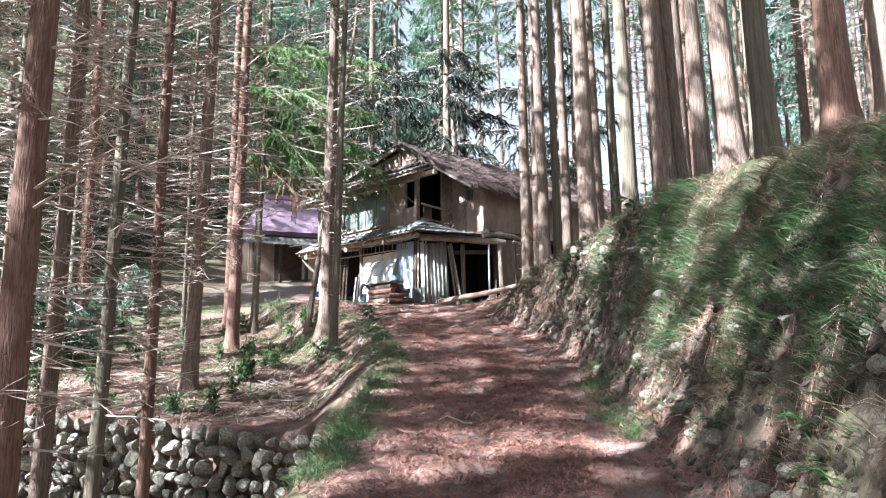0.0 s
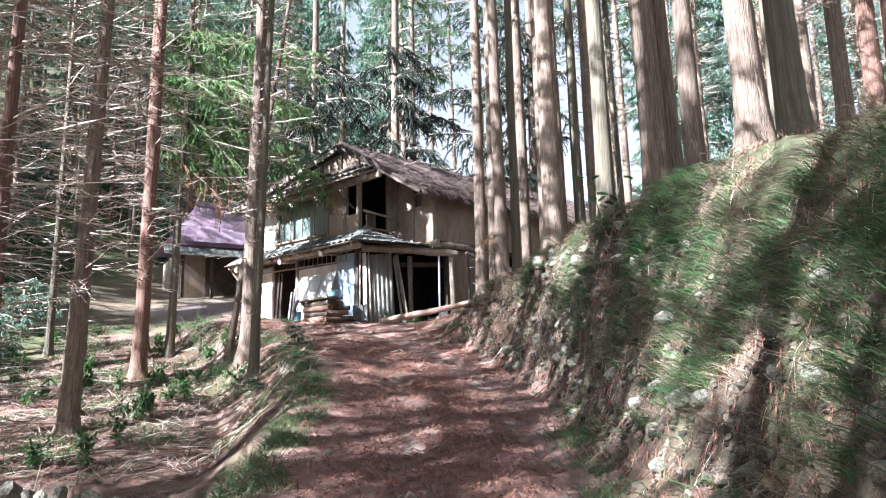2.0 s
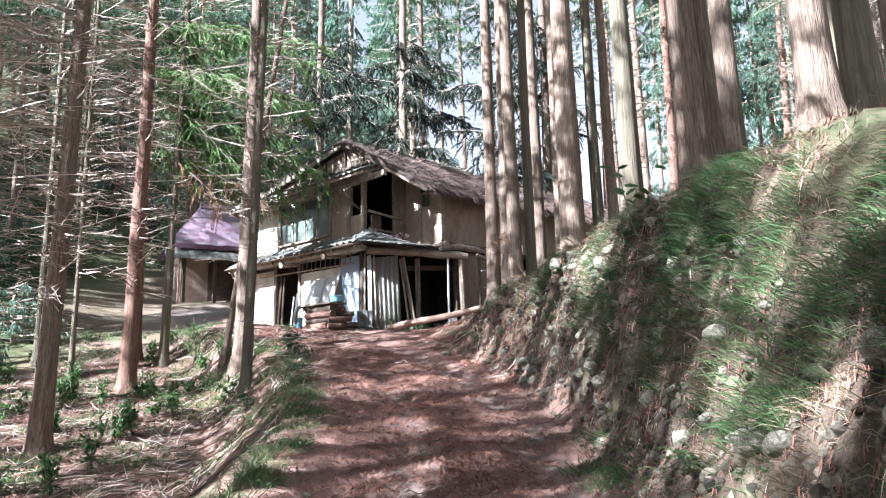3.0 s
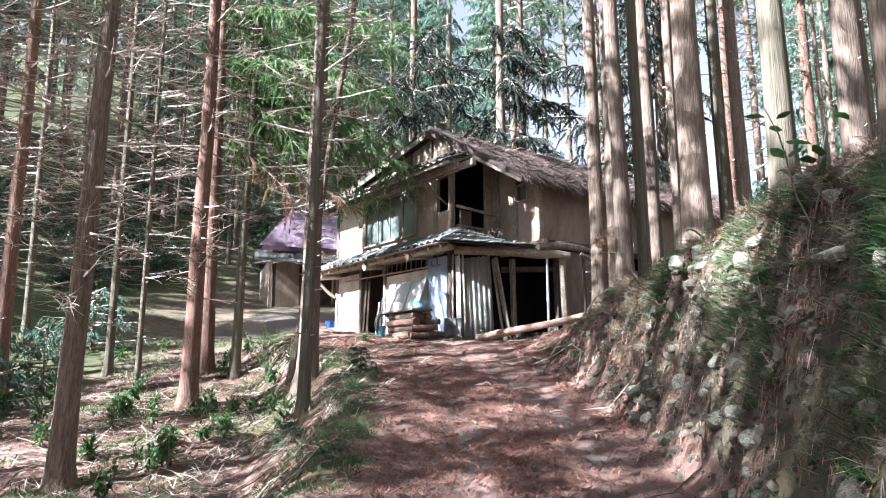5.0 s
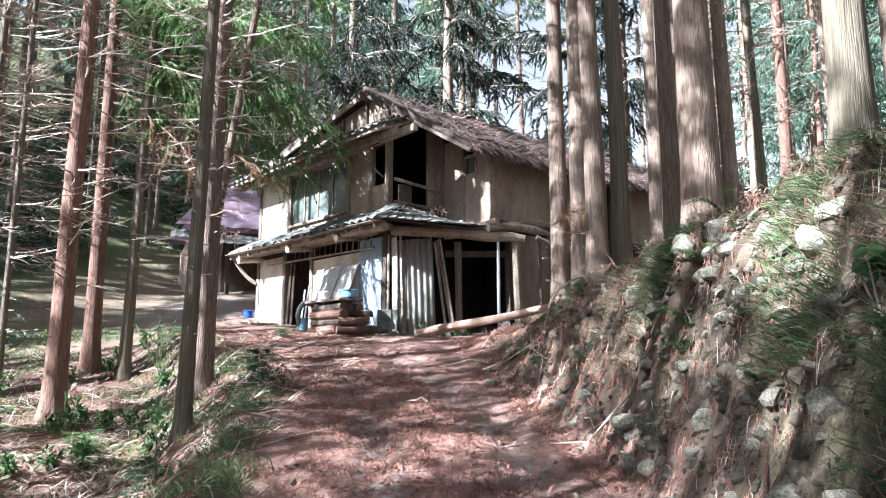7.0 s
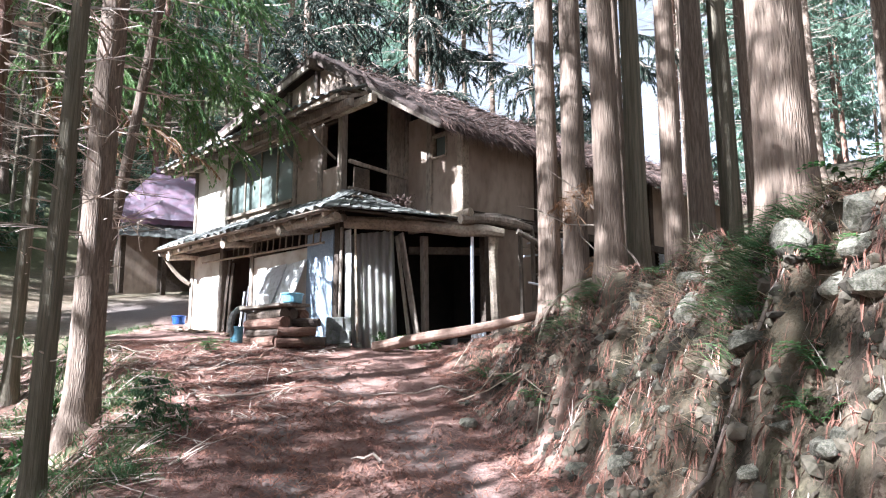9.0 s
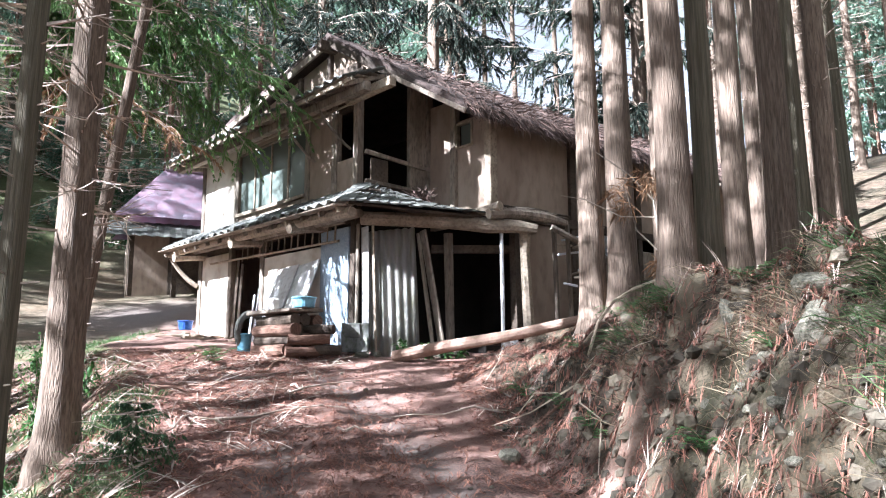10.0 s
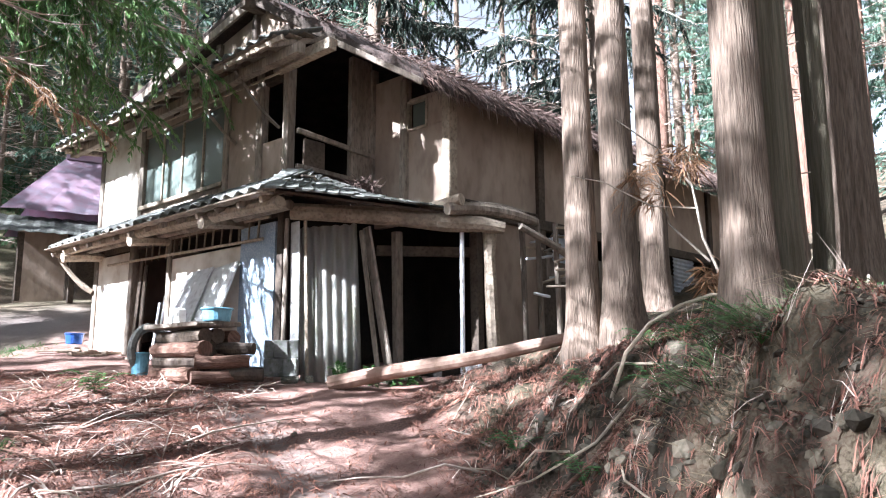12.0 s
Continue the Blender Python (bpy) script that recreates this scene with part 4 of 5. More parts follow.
LEFT = "slender red-brown cedar with brittle dead branches on the terrace"
for x, y, r, k, lean, lb in ((-3.25, 17.8, 0.165, 0, (0.8, 0), 0), (-2.76, 16.1, 0.085, 2, (1.2, 0), 2), (-5.75, 18.75, 0.16, 1, (0.9, 0), 0),
                             (-5.87, 21.1, 0.105, 2, (1.3, 0), 2), (-5.16, 14.25, 0.145, 0, (1.8, 0), 0), (-8.86, 21.3, 0.09, 2, (0.5, 0), 1), (-7.5, 20.1, 0.06, 2, (0.5, 0), 1)):
    tree(x, y, r, k, lean, lb, THIN[k % 2] if x < -5.5 else CROWNS[k % 3], LEFT, "terrace cedars", h=15)
for x, y, r, k, lean, lb in ((-4.3, 10.3, 0.085, 1, (0.7, 0), 0), (-5.5, 9.9, 0.12, 0, (1.6, 0), 1), (-4.75, 9.8, 0.1, 2, (1.6, 0), 0), (-3.85, 6.3, 0.15, 1, (1.2, 0), 1)):
    tree(x, y, r, k, lean, lb, CROWNS[k % 3] if y < 7 else THIN[k % 2], "reddish cedar trunk standing below the stone wall", "cedars below the wall", h=16)
RIGHT = "stout grey-brown cedar with fluted bark on the bank"
for x, y, r, k, lean, lb in ((1.74, 20.05, 0.15, 0, (-0.5, 0), None), (2.06, 19.9, 0.16, 3, (-0.4, 0), None), (1.88, 17.0, 0.128, 3, (-0.9, 0), None), (2.2, 17.25, 0.095, 2, (-0.5, 0), None), (2.98, 17.75, 0.125, 0, (-0.6, 0), None), (3.1, 21.9, 0.16, 0, (-0.8, 0), None),
                             (3.15, 19.2, 0.13, 3, (-0.8, 0), None), (3.7, 19.9, 0.14, 0, (-1.2, 0), 2), (4.17, 20.06, 0.14, 2, (-1, 0), None), (4.5, 20.0, 0.13, 3, (-1, 0), 2),
                             (2.52, 14.8, 0.175, 3, (-0.9, 0), None), (2.88, 12.7, 0.128, 2, (-0.8, 0), None), (4.4, 14.7, 0.18, 0, (-1, 0), 2)):
    tree(x, y, r, k, lean, lb, HIGH[k % 2], RIGHT, "bank cedars")
for x, y, r, k, lean in ((3.15, 8.55, 0.13, 3, (-3.2, 0)), (2.78, 10.1, 0.14, 0, (-2.2, 0)), (3.02, 10.35, 0.13, 3, (-2.0, 0)), (3.72, 9.0, 0.16, 2, (-1.8, 0)), (3.75, 7.3, 0.15, 1, (-1.5, 0)), (3.8, 11.6, 0.13, 0, (-1.6, 0))):
    tree(x, y, r, k, lean, None, HIGH[k % 2], RIGHT, "bank cedars")
leaner = tree(-3.95, 19.1, 0.075, 0, (8.0, 0), 2, None, "thin leaning cedar with low drooping green boughs", "terrace cedars", h=13)


def in_barn(x, y):
    d = Vector((x, y, 0)) - B
    return -2.6 < d.dot(V) < 6.8 and -1.5 < d.dot(U) < 11.5


def free(x, y, gap):
    if in_barn(x, y) or (-15 < x < -4 and 24 < y < 37) or (-9.5 < x < 0.5 and 12 < y < 27):
        return False
    return all((x - a) ** 2 + (y - b) ** 2 > gap * gap for a, b in tree_spots)


def scatter(count, x0, x1, y0, y1, gap, make, keep=lambda x, y: True):
    made = tries = 0
    while made < count and tries < count * 40:
        tries += 1
        x, y = rnd.uniform(x0, x1), rnd.uniform(y0, y1)
        if keep(x, y) and free(x, y, gap):
            make(x, y)
            made += 1


def opened(x, y):
    """How likely a full crown is: strips thinned along the sun shape the shade."""
    return table(0.503 * x - 0.864 * y, [(-27, 0.85), (-26, 0.0), (-19.6, 0.0), (-18.8, 0.85), (-12.8, 0.85), (-12.3, 0.0), (-10.3, 0.0), (-9.9, 0.95), (-7.6, 0.95), (-7.2, 0.4), (-5.0, 0.4), (-4.6, 0.95), (-2, 0.95)])


def wood_left(x, y):
    k = rnd.randrange(4)
    tree(x, y, rnd.uniform(0.06, 0.15), k, (rnd.uniform(-0.5, 1.2), rnd.uniform(-1, 1)), rnd.randrange(2), CROWNS[k % 3] if rnd.random() < opened(x, y) else THIN[k % 2], "slim plantation cedar with dead lower branches", "plantation cedars", h=rnd.uniform(13, 17))


def wood_right(x, y):
    k = rnd.randrange(4)
    tree(x, y, rnd.uniform(0.1, 0.2), k, (rnd.uniform(-1.6, 0.3), rnd.uniform(-1, 1)), rnd.choice((1, 2)), HIGH[k % 2], "plantation cedar on the slope", "slope cedars", h=rnd.uniform(16, 20))


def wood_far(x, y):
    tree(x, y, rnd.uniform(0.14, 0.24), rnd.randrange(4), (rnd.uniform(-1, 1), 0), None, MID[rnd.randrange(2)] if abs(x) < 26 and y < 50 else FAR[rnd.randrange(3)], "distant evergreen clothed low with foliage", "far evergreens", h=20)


# cedars added out of view, mainly to shade the track and bank
for x, y in ((-5.2, -0.6), (-6.8, 1.4), (-6.2, -2.4), (-7.6, -0.8), (-9.6, -2.0), (-10.6, 1.6), (-13.6, -3.4), (-4.4, -3.2), (-8.6, 0.2), (-6.6, 4.8), (-8.2, 4.9), (-9.6, 4.2), (-10.8, 3.4), (-8.4, 13.6), (-10.4, 15.4), (-9.8, 12.0), (-11.6, 10.4), (-12.6, 13.4), (-8.1, 10.8), (-14.2, -6.4)):
    tree(x, y, 0.16, 3, (0, 0), None, CROWNS[2] if rnd.random() < opened(x, y) else THIN[0], "unseen cedar added to shade the track and bank", "slope cedars") if y < 5 else tree(x, y, 0.1, 2, (0.4, 0), 0, CROWNS[1], "slim plantation cedar with dead lower branches", "plantation cedars")
scatter(46, -26, -6.3, 13, 46, 1.7, wood_left, lambda x, y: x < -7.2 or y > 24)
# unseen filler trees beside the track, for dappled shade
scatter(10, -15, -5.8, 3, 10, 1.6, wood_left, lambda x, y: x < -0.62 * y - 1.2)
scatter(40, 4.6, 22, 6, 42, 1.8, wood_right)
# two unseen stands behind the camera, added to cast shade
scatter(16, -17, -3.2, -14, 3, 2.4, wood_right)
scatter(26, -24, 22, -26, 2, 3.2, wood_right, lambda x, y: abs(x) > 3.0)
scatter(24, -34, -8, 36, 60, 2.8, wood_far)
scatter(18, -10, 26, 38, 60, 3.0, wood_far, lambda x, y: not (-0.02 < x / y < 0.3))
scatter(7, -2, 12, 33, 42, 2.4, wood_right)
scatter(30, -45, 45, 60, 105, 4.0, wood_far, lambda x, y: not (-0.02 < x / y < 0.3))
scatter(16, 22, 45, 10, 60, 4.0, wood_far)
scatter(22, -45, -22, 4, 50, 3.4, wood_far, lambda x, y: rnd.random() < opened(x, y))
scatter(16, -24, -10, 30, 46, 2.6, wood_far)


def bush(x, y, size=None):
    t = thing("bush", at_ground(x, y, -0.05), "dark evergreen bush under the trees", "bush", "understorey bushes")
    s = size or rnd.uniform(0.5, 1.1)
    tagged(put("foliage", BUSH[rnd.randrange(2)], pose(0, 0, 0, 0, 0, rnd.uniform(0, 360)) @ Matrix.Diagonal((s, s, s * rnd.uniform(0.7, 1.2), 1)), t), kind="stuff")
    bm = bmesh.new()
    tube(bm, [Vector((0, 0, 0)), Vector((0.03, 0, 0.7 * s)), Vector((0, 0.02, 1.5 * s))], [0.025, 0.018, 0.008], 6)
    part("stem", bm, M_bark, t)


scatter(110, -24, -8, 16, 46, 0.7, bush)
scatter(10, -15.5, -10, 24, 36, 0.7, bush)
bush(-2.1, 16.7, 0.28)
bush(-2.4, 14.6, 0.24)
scatter(22, 5, 18, 12, 40, 0.8, bush)

# drooping boughs on the thin leaning tree and on those behind the barn
def bough_mesh(seed, tips, start, size, width, material, count, per):
    r = random.Random(seed)
    co, fa, slot = [], [], []
    for tip in tips:
        pts = arc(start, tip, 0.25, 8)
        n0 = len(fa)
        stick(co, fa, pts, 0.022, 0.005)
        slot += [1] * (len(fa) - n0)
        main = (Vector(tip) - Vector(start)).normalized()
        for k in range(per):
            g = (0.2 + 0.8 * (k + r.random()) / per) * 7.99
            q = pts[int(g)].lerp(pts[int(g) + 1], g % 1)
            side = (main * 0.6 + Vector((r.uniform(-1, 1), r.uniform(-1, 1), r.uniform(-0.9, 0.2)))).normalized()
            sub = [q, q + side * 0.2, q + side * 0.4 + Vector((0, 0, -0.08)), q + side * 0.58 + Vector((0, 0, -0.24))]
            n0 = len(fa)
            stick(co, fa, sub, 0.006, 0.002)
            slot += [1] * (len(fa) - n0)
            n0 = len(fa)
            for j in range(10):
                g = (0.15 + 0.085 * j) * 2.99
                s = sub[int(g)].lerp(sub[int(g) + 1], g % 1)
                spray(r, co, fa, s, side + Vector((0, 0, -0.3)), size * (1.2 - 0.05 * j), count, width, 0.6)
            slot += [0] * (len(fa) - n0)
    return from_lists("bough", co, fa, material, M_twig, slots=slot)


bough_tree = thing("evergreen_tree", at_ground(-6.7, 21.5), "evergreen with long drooping feathery green boughs beside the barn", "tree")
base = bough_tree.location.copy()
put("trunk", TRUNKS[1], Matrix.Diagonal((0.15, 0.15, 16, 1)), bough_tree)


def loc(x, y, z):
    return Vector((x, y, z)) - base


for k, (start, tips, m, n) in enumerate((
        ((-6.7, 21.5, 8.3), ((-2.2, 21.9, 6.75), (-2.6, 21.5, 7.1), (-3.0, 22.0, 6.3), (-3.5, 21.4, 6.9)), M_bough, 34),
        ((-6.7, 21.5, 9.0), ((-2.7, 21.7, 7.6), (-3.6, 21.2, 7.5), (-4.4, 20.8, 7.1), (-3.2, 22.2, 7.8)), M_bough, 34),
        ((-6.7, 21.5, 7.8), ((-3.6, 22.1, 6.2), (-4.3, 21.4, 6.4), (-5.2, 21.2, 6.7)), M_bough, 18),
        ((-6.7, 21.5, 7.6), ((-3.4, 20.8, 5.9), (-4.5, 20.7, 6.0)), M_leaf_dry, 12),
        ((-6.7, 21.5, 9.8), ((-2.6, 21.0, 8.6), (-3.4, 20.3, 8.4), (-4.6, 20.3, 8.5), (-5.6, 21.5, 8.6), (-3.0, 23.2, 9.2)), M_bough, 44),
        ((-6.7, 21.5, 11.0), ((-2.4, 21.4, 10.2), (-3.6, 20.6, 9.9), (-5.6, 21.2, 10.0), (-4.6, 24.2, 10.4), (-2.8, 23.6, 10.6)), M_bough, 40))):
    tagged(put("bough", bough_mesh(60 + k, [loc(*t) for t in tips], loc(*start), 0.085, 0.0075, m, 11, int(n * 1.9)), Matrix(), bough_tree, "dry rusty bough" if m is M_leaf_dry else "drooping green bough"), kind="stuff")
back = thing("evergreen_tree", at_ground(4.6, 29.5), "evergreen behind the barn with boughs over its roof, darkened to silhouettes", "tree")
base = back.location.copy()
put("trunk", TRUNKS[3], Matrix.Diagonal((0.2, 0.2, 18, 1)), back)
for k in range(9):
    z = 8.6 + 0.75 * k
    tips = [loc(4.6 + rnd.uniform(-4.2, 1.5), 29.5 + rnd.uniform(-3.2, 1.5), z + rnd.uniform(-1.4, 0.3)) for _ in range(4)]
    tagged(put("bough", bough_mesh(80 + k, tips, loc(4.6, 29.5, z), 0.1, 0.011, M_leaf_silhouette, 10, 34), Matrix(), back, "drooping bough darkened to a silhouette"), kind="stuff")
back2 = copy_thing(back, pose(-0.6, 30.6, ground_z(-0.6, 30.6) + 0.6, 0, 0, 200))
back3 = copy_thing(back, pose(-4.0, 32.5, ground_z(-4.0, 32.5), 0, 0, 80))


# ---- stones ----
def rock_mesh(seed, flat=0.7):
    bm = bmesh.new()
    bmesh.ops.create_icosphere(bm, subdivisions=2, radius=1.0)
    rr = random.Random(seed + 90)
    cuts = [(Vector((rr.gauss(0, 1), rr.gauss(0, 1), rr.gauss(0, 1))).normalized(), rr.uniform(0.5, 0.78)) for _ in range(11)]
    for v in bm.verts:
        for n, d in cuts:
            over = v.co.dot(n) - d
            if over > 0:
                v.co -= n * over * 0.94
        c = v.co.copy()
        v.co = c * (1.15 + 0.1 * noise.noise((c.x * 3 + seed, c.y * 3, c.z * 3)))
        v.co.z *= flat
    return as_mesh("stone", bm, M_stone, flat=True)


ROCKS = [rock_mesh(s, 0.62 + 0.08 * (s % 4)) for s in range(7)]

retaining = thing("stone_wall", (0, 0, 0), "dry stone retaining wall of grey field stones under the terrace", "stone wall", kind="structure")
for c in range(8):
    x = -1.75 - rnd.uniform(0, 0.15)
    while x > -7.6:
        w = rnd.uniform(0.085, 0.165)
        x -= w
        y = wall_y(x) - 0.02 + 0.05 * (c % 2) + rnd.uniform(-0.03, 0.03) - (7 - c) * 0.03
        z = -1.02 + c * 0.205 + rnd.uniform(-0.03, 0.03) + 0.03 * (-2 - x)
        put("stone", ROCKS[rnd.randrange(7)], Matrix.Translation((x, y, z)) @ Matrix.Rotation(rnd.uniform(0, 6), 4, "Y") @ Matrix.Rotation(rnd.uniform(0, 6), 4, "Z") @ Matrix.Diagonal((w * 1.1, w * 1.0, rnd.uniform(0.9, 1.3) * w, 1)), retaining)
        x -= w * 0.85


def stone(x, y, s, dz=0.0, label="weathered grey stone bedded in the earth", group="bank stones", m=None):
    k = rnd.randrange(7)
    ob = put("stone", ROCKS[k], Matrix.Translation(at_ground(x, y, dz * s)) @ Matrix.Rotation(rnd.uniform(0, 6), 4, "Z") @ Matrix.Rotation(rnd.uniform(-0.5, 0.5), 4, "X") @ Matrix.Diagonal((s, s * rnd.uniform(0.7, 1), s * rnd.uniform(0.7, 1.1), 1)))
    return tagged(ob, label, "stone", group)


for i in range(170):
    y = rnd.triangular(9.5, 16, 13)
    d = rnd.uniform(0.02, 0.85)
    stone(foot_x(y) + d, y, rnd.uniform(0.03, 0.07) if i % 4 else rnd.uniform(0.08, 0.15), -0.35)
for i in range(60):
    y = rnd.uniform(3.0, 10.5)
    stone(foot_x(y) + rnd.uniform(0.0, 0.9), y, rnd.uniform(0.05, 0.12), -0.1)
stone(0.6, 16.9, 0.12, 0.2, "pale loose stone on the track", "")
for i in range(30):
    y = rnd.uniform(5, 21)
    stone(road_x(y) + rnd.uniform(-1.1, 1.3), y, rnd.uniform(0.015, 0.04), 0.3, "small stone on the track", "track stones")
for x, y, s in ((-0.1, 21.62, 0.15), (0.08, 21.75, 0.13), (-0.3, 21.6, 0.1), (0.85, 21.8, 0.12), (0.25, 21.7, 0.08), (-0.95, 21.6, 0.09), (-1.15, 21.62, 0.1)):
    stone(x, y, s, 0.4, "loose stone at the barn's foot", "barn foot stones")


# ---- things round the barn ----
def log_mesh(seed, length, r):
    rr = random.Random(seed)
    bm = bmesh.new()
    tube(bm, [Vector((0, -length / 2 + length * i / 4, 0.01 * rr.uniform(-1, 1))) for i in range(5)], [r * rr.uniform(0.9, 1.05) for _ in range(5)], 10, 0.06)
    return as_mesh("log", bm, M_wood_dark if seed % 2 else M_bark_red)


LOGS = [log_mesh(s, 0.98 + 0.06 * (s % 3), 0.085) for s in range(5)]
for row in range(4):
    for col in range(3):
        m = frame_matrix(0.4 + rnd.uniform(-0.1, 0.08), -1.15 + col * 0.18 + 0.05 * (row % 2), 3.22 + row * 0.135) @ Matrix.Rotation(rnd.uniform(-0.05, 0.05), 4, "Z") @ Matrix.Rotation(rnd.uniform(0, 6), 4, "Y")
        tagged(put("firewood_log", LOGS[rnd.randrange(5)], m), "dark weathered log in the firewood pile", "log", "firewood pile")
for i, (s, o, z, yaw) in enumerate(((-0.3, -1.05, 3.2, 70), (-0.4, -0.85, 3.22, 50), (-0.33, -1.0, 3.36, 60), (-0.2, -0.8, 3.5, 30))):
    m = frame_matrix(s, o, z) @ Matrix.Rotation(radians(yaw), 4, "Z") @ Matrix.Diagonal((0.8, 0.5, 0.8, 1))
    tagged(put("firewood_log", LOGS[i], m), "short sawn log beside the firewood pile", "log", "firewood pile")
for i in range(3):
    bm = bmesh.new()
    box(bm, 0.2, 1.25, 0.05, frame_matrix(0.38 + 0.06 * i, -1.15 + i * 0.2, 3.75 + 0.01 * i) @ Matrix.Rotation(rnd.uniform(-0.05, 0.05), 4, "Z"), 0.01, 0.008)
    tagged(part("plank", bm, M_wood), "grey plank laid on the firewood pile", "plank", "pile planks")


def leaning_board(s, w, h, o, z, tilt, skew, material, label):
    bm = bmesh.new()
    box(bm, 0.02, w, h, frame_matrix(s, o, z) @ Matrix.Rotation(radians(tilt), 4, "Y") @ Matrix.Rotation(radians(skew), 4, "X") @ Matrix.Translation((0, 0, h / 2)), 0.004, 0.004)
    return tagged(part("leaning_board", bm, material), label, "board", "leaning boards")


leaning_board(1.72, 0.62, 0.95, -0.5, 3.72, 24, -4, M_board, "pale cement board leaning on the barn wall")
leaning_board(1.12, 0.55, 0.97, -0.46, 3.72, 23, -5, M_board, "pale cement board leaning on the barn wall")
leaning_board(1.42, 0.5, 0.9, -0.4, 3.74, 22, -3, M_board, "pale cement board leaning behind others")
bm = bmesh.new()
box(bm, 0.12, 0.22, 0.2, frame_matrix(0.95, -0.85, 3.89), 0.02, 0.004)
tagged(part("metal_can", bm, M_board), "grey square can on the planks", "can")


def tub(s, o, z, r, h, material, label):
    t = thing("plastic_tub", hp(s, o, z), label, "tub")
    bm = bmesh.new()
    prof = [(0.0, 0.0), (0.85, 0.0), (0.9, 0.1), (1.0, 1.0), (0.94, 1.0), (0.84, 0.12), (0.0, 0.1)]
    rings = [[bm.verts.new((r * a * math.cos(k * math.pi / 10), r * a * math.sin(k * math.pi / 10), h * b)) for k in range(20)] for a, b in prof if a]
    for p, q in zip(rings, rings[1:]):
        for k in range(20):
            bm.faces.new((p[k], p[(k + 1) % 20], q[(k + 1) % 20], q[k]))
    bm.faces.new(list(reversed(rings[0])))
    bm.faces.new(rings[-1])
    part("body", bm, material, t)
    bm = bmesh.new()
    tube(bm, [Vector((r * 1.02 * math.cos(k * math.pi / 10), r * 1.02 * math.sin(k * math.pi / 10), h)) for k in range(21)], [0.012] * 21, 6)
    part("rim", bm, material, t)
    return t


tub(-0.1, -0.95, 3.79, 0.16, 0.13, M_blue, "faded blue plastic tub on the wood pile")
tub(1.1, -1.2, 3.2, 0.1, 0.26, M_blue, "blue plastic jug beside the wood pile")
tub(4.75, -0.55, 3.66, 0.13, 0.16, M_deep_blue, "deep blue bucket on the ground by the plaster wall")
bm = bmesh.new()
tube(bm, [hp(1.2, -1.05 + 0.27 * math.cos(a), 3.5 + 0.27 * math.sin(a)) + V * 0.12 * math.cos(a) for a in [math.pi * k / 9 for k in range(-1, 13)]], [0.05] * 14, 8)
tagged(part("old_hose", bm, M_rubber), "thick grey curved hose leaning on the wood pile", "hose")
for i in range(6):
    bm = bmesh.new()
    box(bm, 0.16, 0.1, 0.2, Matrix.Translation((-1.38 + 0.11 * (i % 3), 21.72 + 0.02 * (i % 2), 3.3 + 0.2 * (i // 3))) @ Matrix.Rotation(rnd.uniform(-0.2, 0.2), 4, "Z"), 0.01, 0.008)
    tagged(part("roof_tile", bm, M_tile), "stacked spare grey roof tile", "tile", "stacked tiles")
log = bmesh.new()
lie = [at_ground(lerp(-0.68, 1.95, k / 8), lerp(21.15, 20.55, k / 8)) for k in range(9)]
line = [lie[0].lerp(lie[8], k / 8) for k in range(9)]
lift = max(a.z - b.z for a, b in zip(lie, line)) + 0.035
tube(log, [p + Vector((0, 0, lift + 0.012 * math.sin(k))) for k, p in enumerate(line)], [lerp(0.085, 0.06, k / 8) for k in range(9)], 12, 0.05)
tagged(part("fallen_log", log, M_log), "fallen pinkish-brown log lying across the barn's foot", "log")
# scrap timber frame at the corner
scrap = thing("scrap_rack", (0, 0, 0), "broken rack of pale scrap boards against the barn side", "rack")
for i in range(12):
    a = Vector((1.55 + rnd.uniform(0, 0.45), 22.3 + rnd.uniform(-0.15, 0.25), 4.2 + 0.075 * i))
    bar("slat", a, a + Vector((rnd.uniform(0.2, 0.45), rnd.uniform(-0.05, 0.2), rnd.uniform(-0.05, 0.12))), 0.05, 0.03, M_wood_pale if i % 3 else M_white, scrap)
for x in (1.6, 1.8, 2.02):
    bar("upright", at_ground(x, 22.35), (x - 0.03, 22.4, 5.1), 0.06, 0.05, M_wood, scrap)
bm = bmesh.new()
tube(bm, [Vector((1.5, 22.1, 5.0)), Vector((1.95, 22.3, 4.8)), Vector((2.4, 22.5, 4.55))], [0.045, 0.05, 0.05], 8, 0.06)
part("pole", bm, M_wood, scrap, "round pole with a pale cut end")
for i in range(5):
    stone(1.35 + 0.13 * i, 22.2 - 0.05 * (i % 2), rnd.uniform(0.07, 0.12), 0.5, "stone at the barn corner", "corner stones")


# scraps at the foot of the front, a straw clump on the notch roof, a crumpled bag by the pole
for i in range(11):
    a = hp(rnd.uniform(2.9, 5.5), -rnd.uniform(0.2, 0.75), 0)
    a.z = ground_z(a.x, a.y) + 0.035
    bm = bmesh.new()
    box(bm, rnd.uniform(0.06, 0.12), rnd.uniform(0.25, 0.7), 0.03, Matrix.Translation(a) @ Matrix.Rotation(rnd.uniform(0, 3), 4, "Z") @ Matrix.Rotation(rnd.uniform(-0.1, 0.1), 4, "X"), 0.005, 0.006)
    tagged(part("scrap_board", bm, M_wood_pale), "pale broken board lying at the foot of the barn wall", "board", "scrap boards")
items = []
for i in range(260):
    a = Vector((-0.42, 22.36, 5.5)) + Vector((rnd.gauss(0, 0.09), rnd.gauss(0, 0.06), rnd.uniform(-0.06, 0.1)))
    d = (rvec() + Vector((0, -0.3, -0.35))).normalized() * rnd.uniform(0.1, 0.26)
    items.append((a, a + d, d.cross(rvec()).normalized() * 0.005, rvec(0.02)))
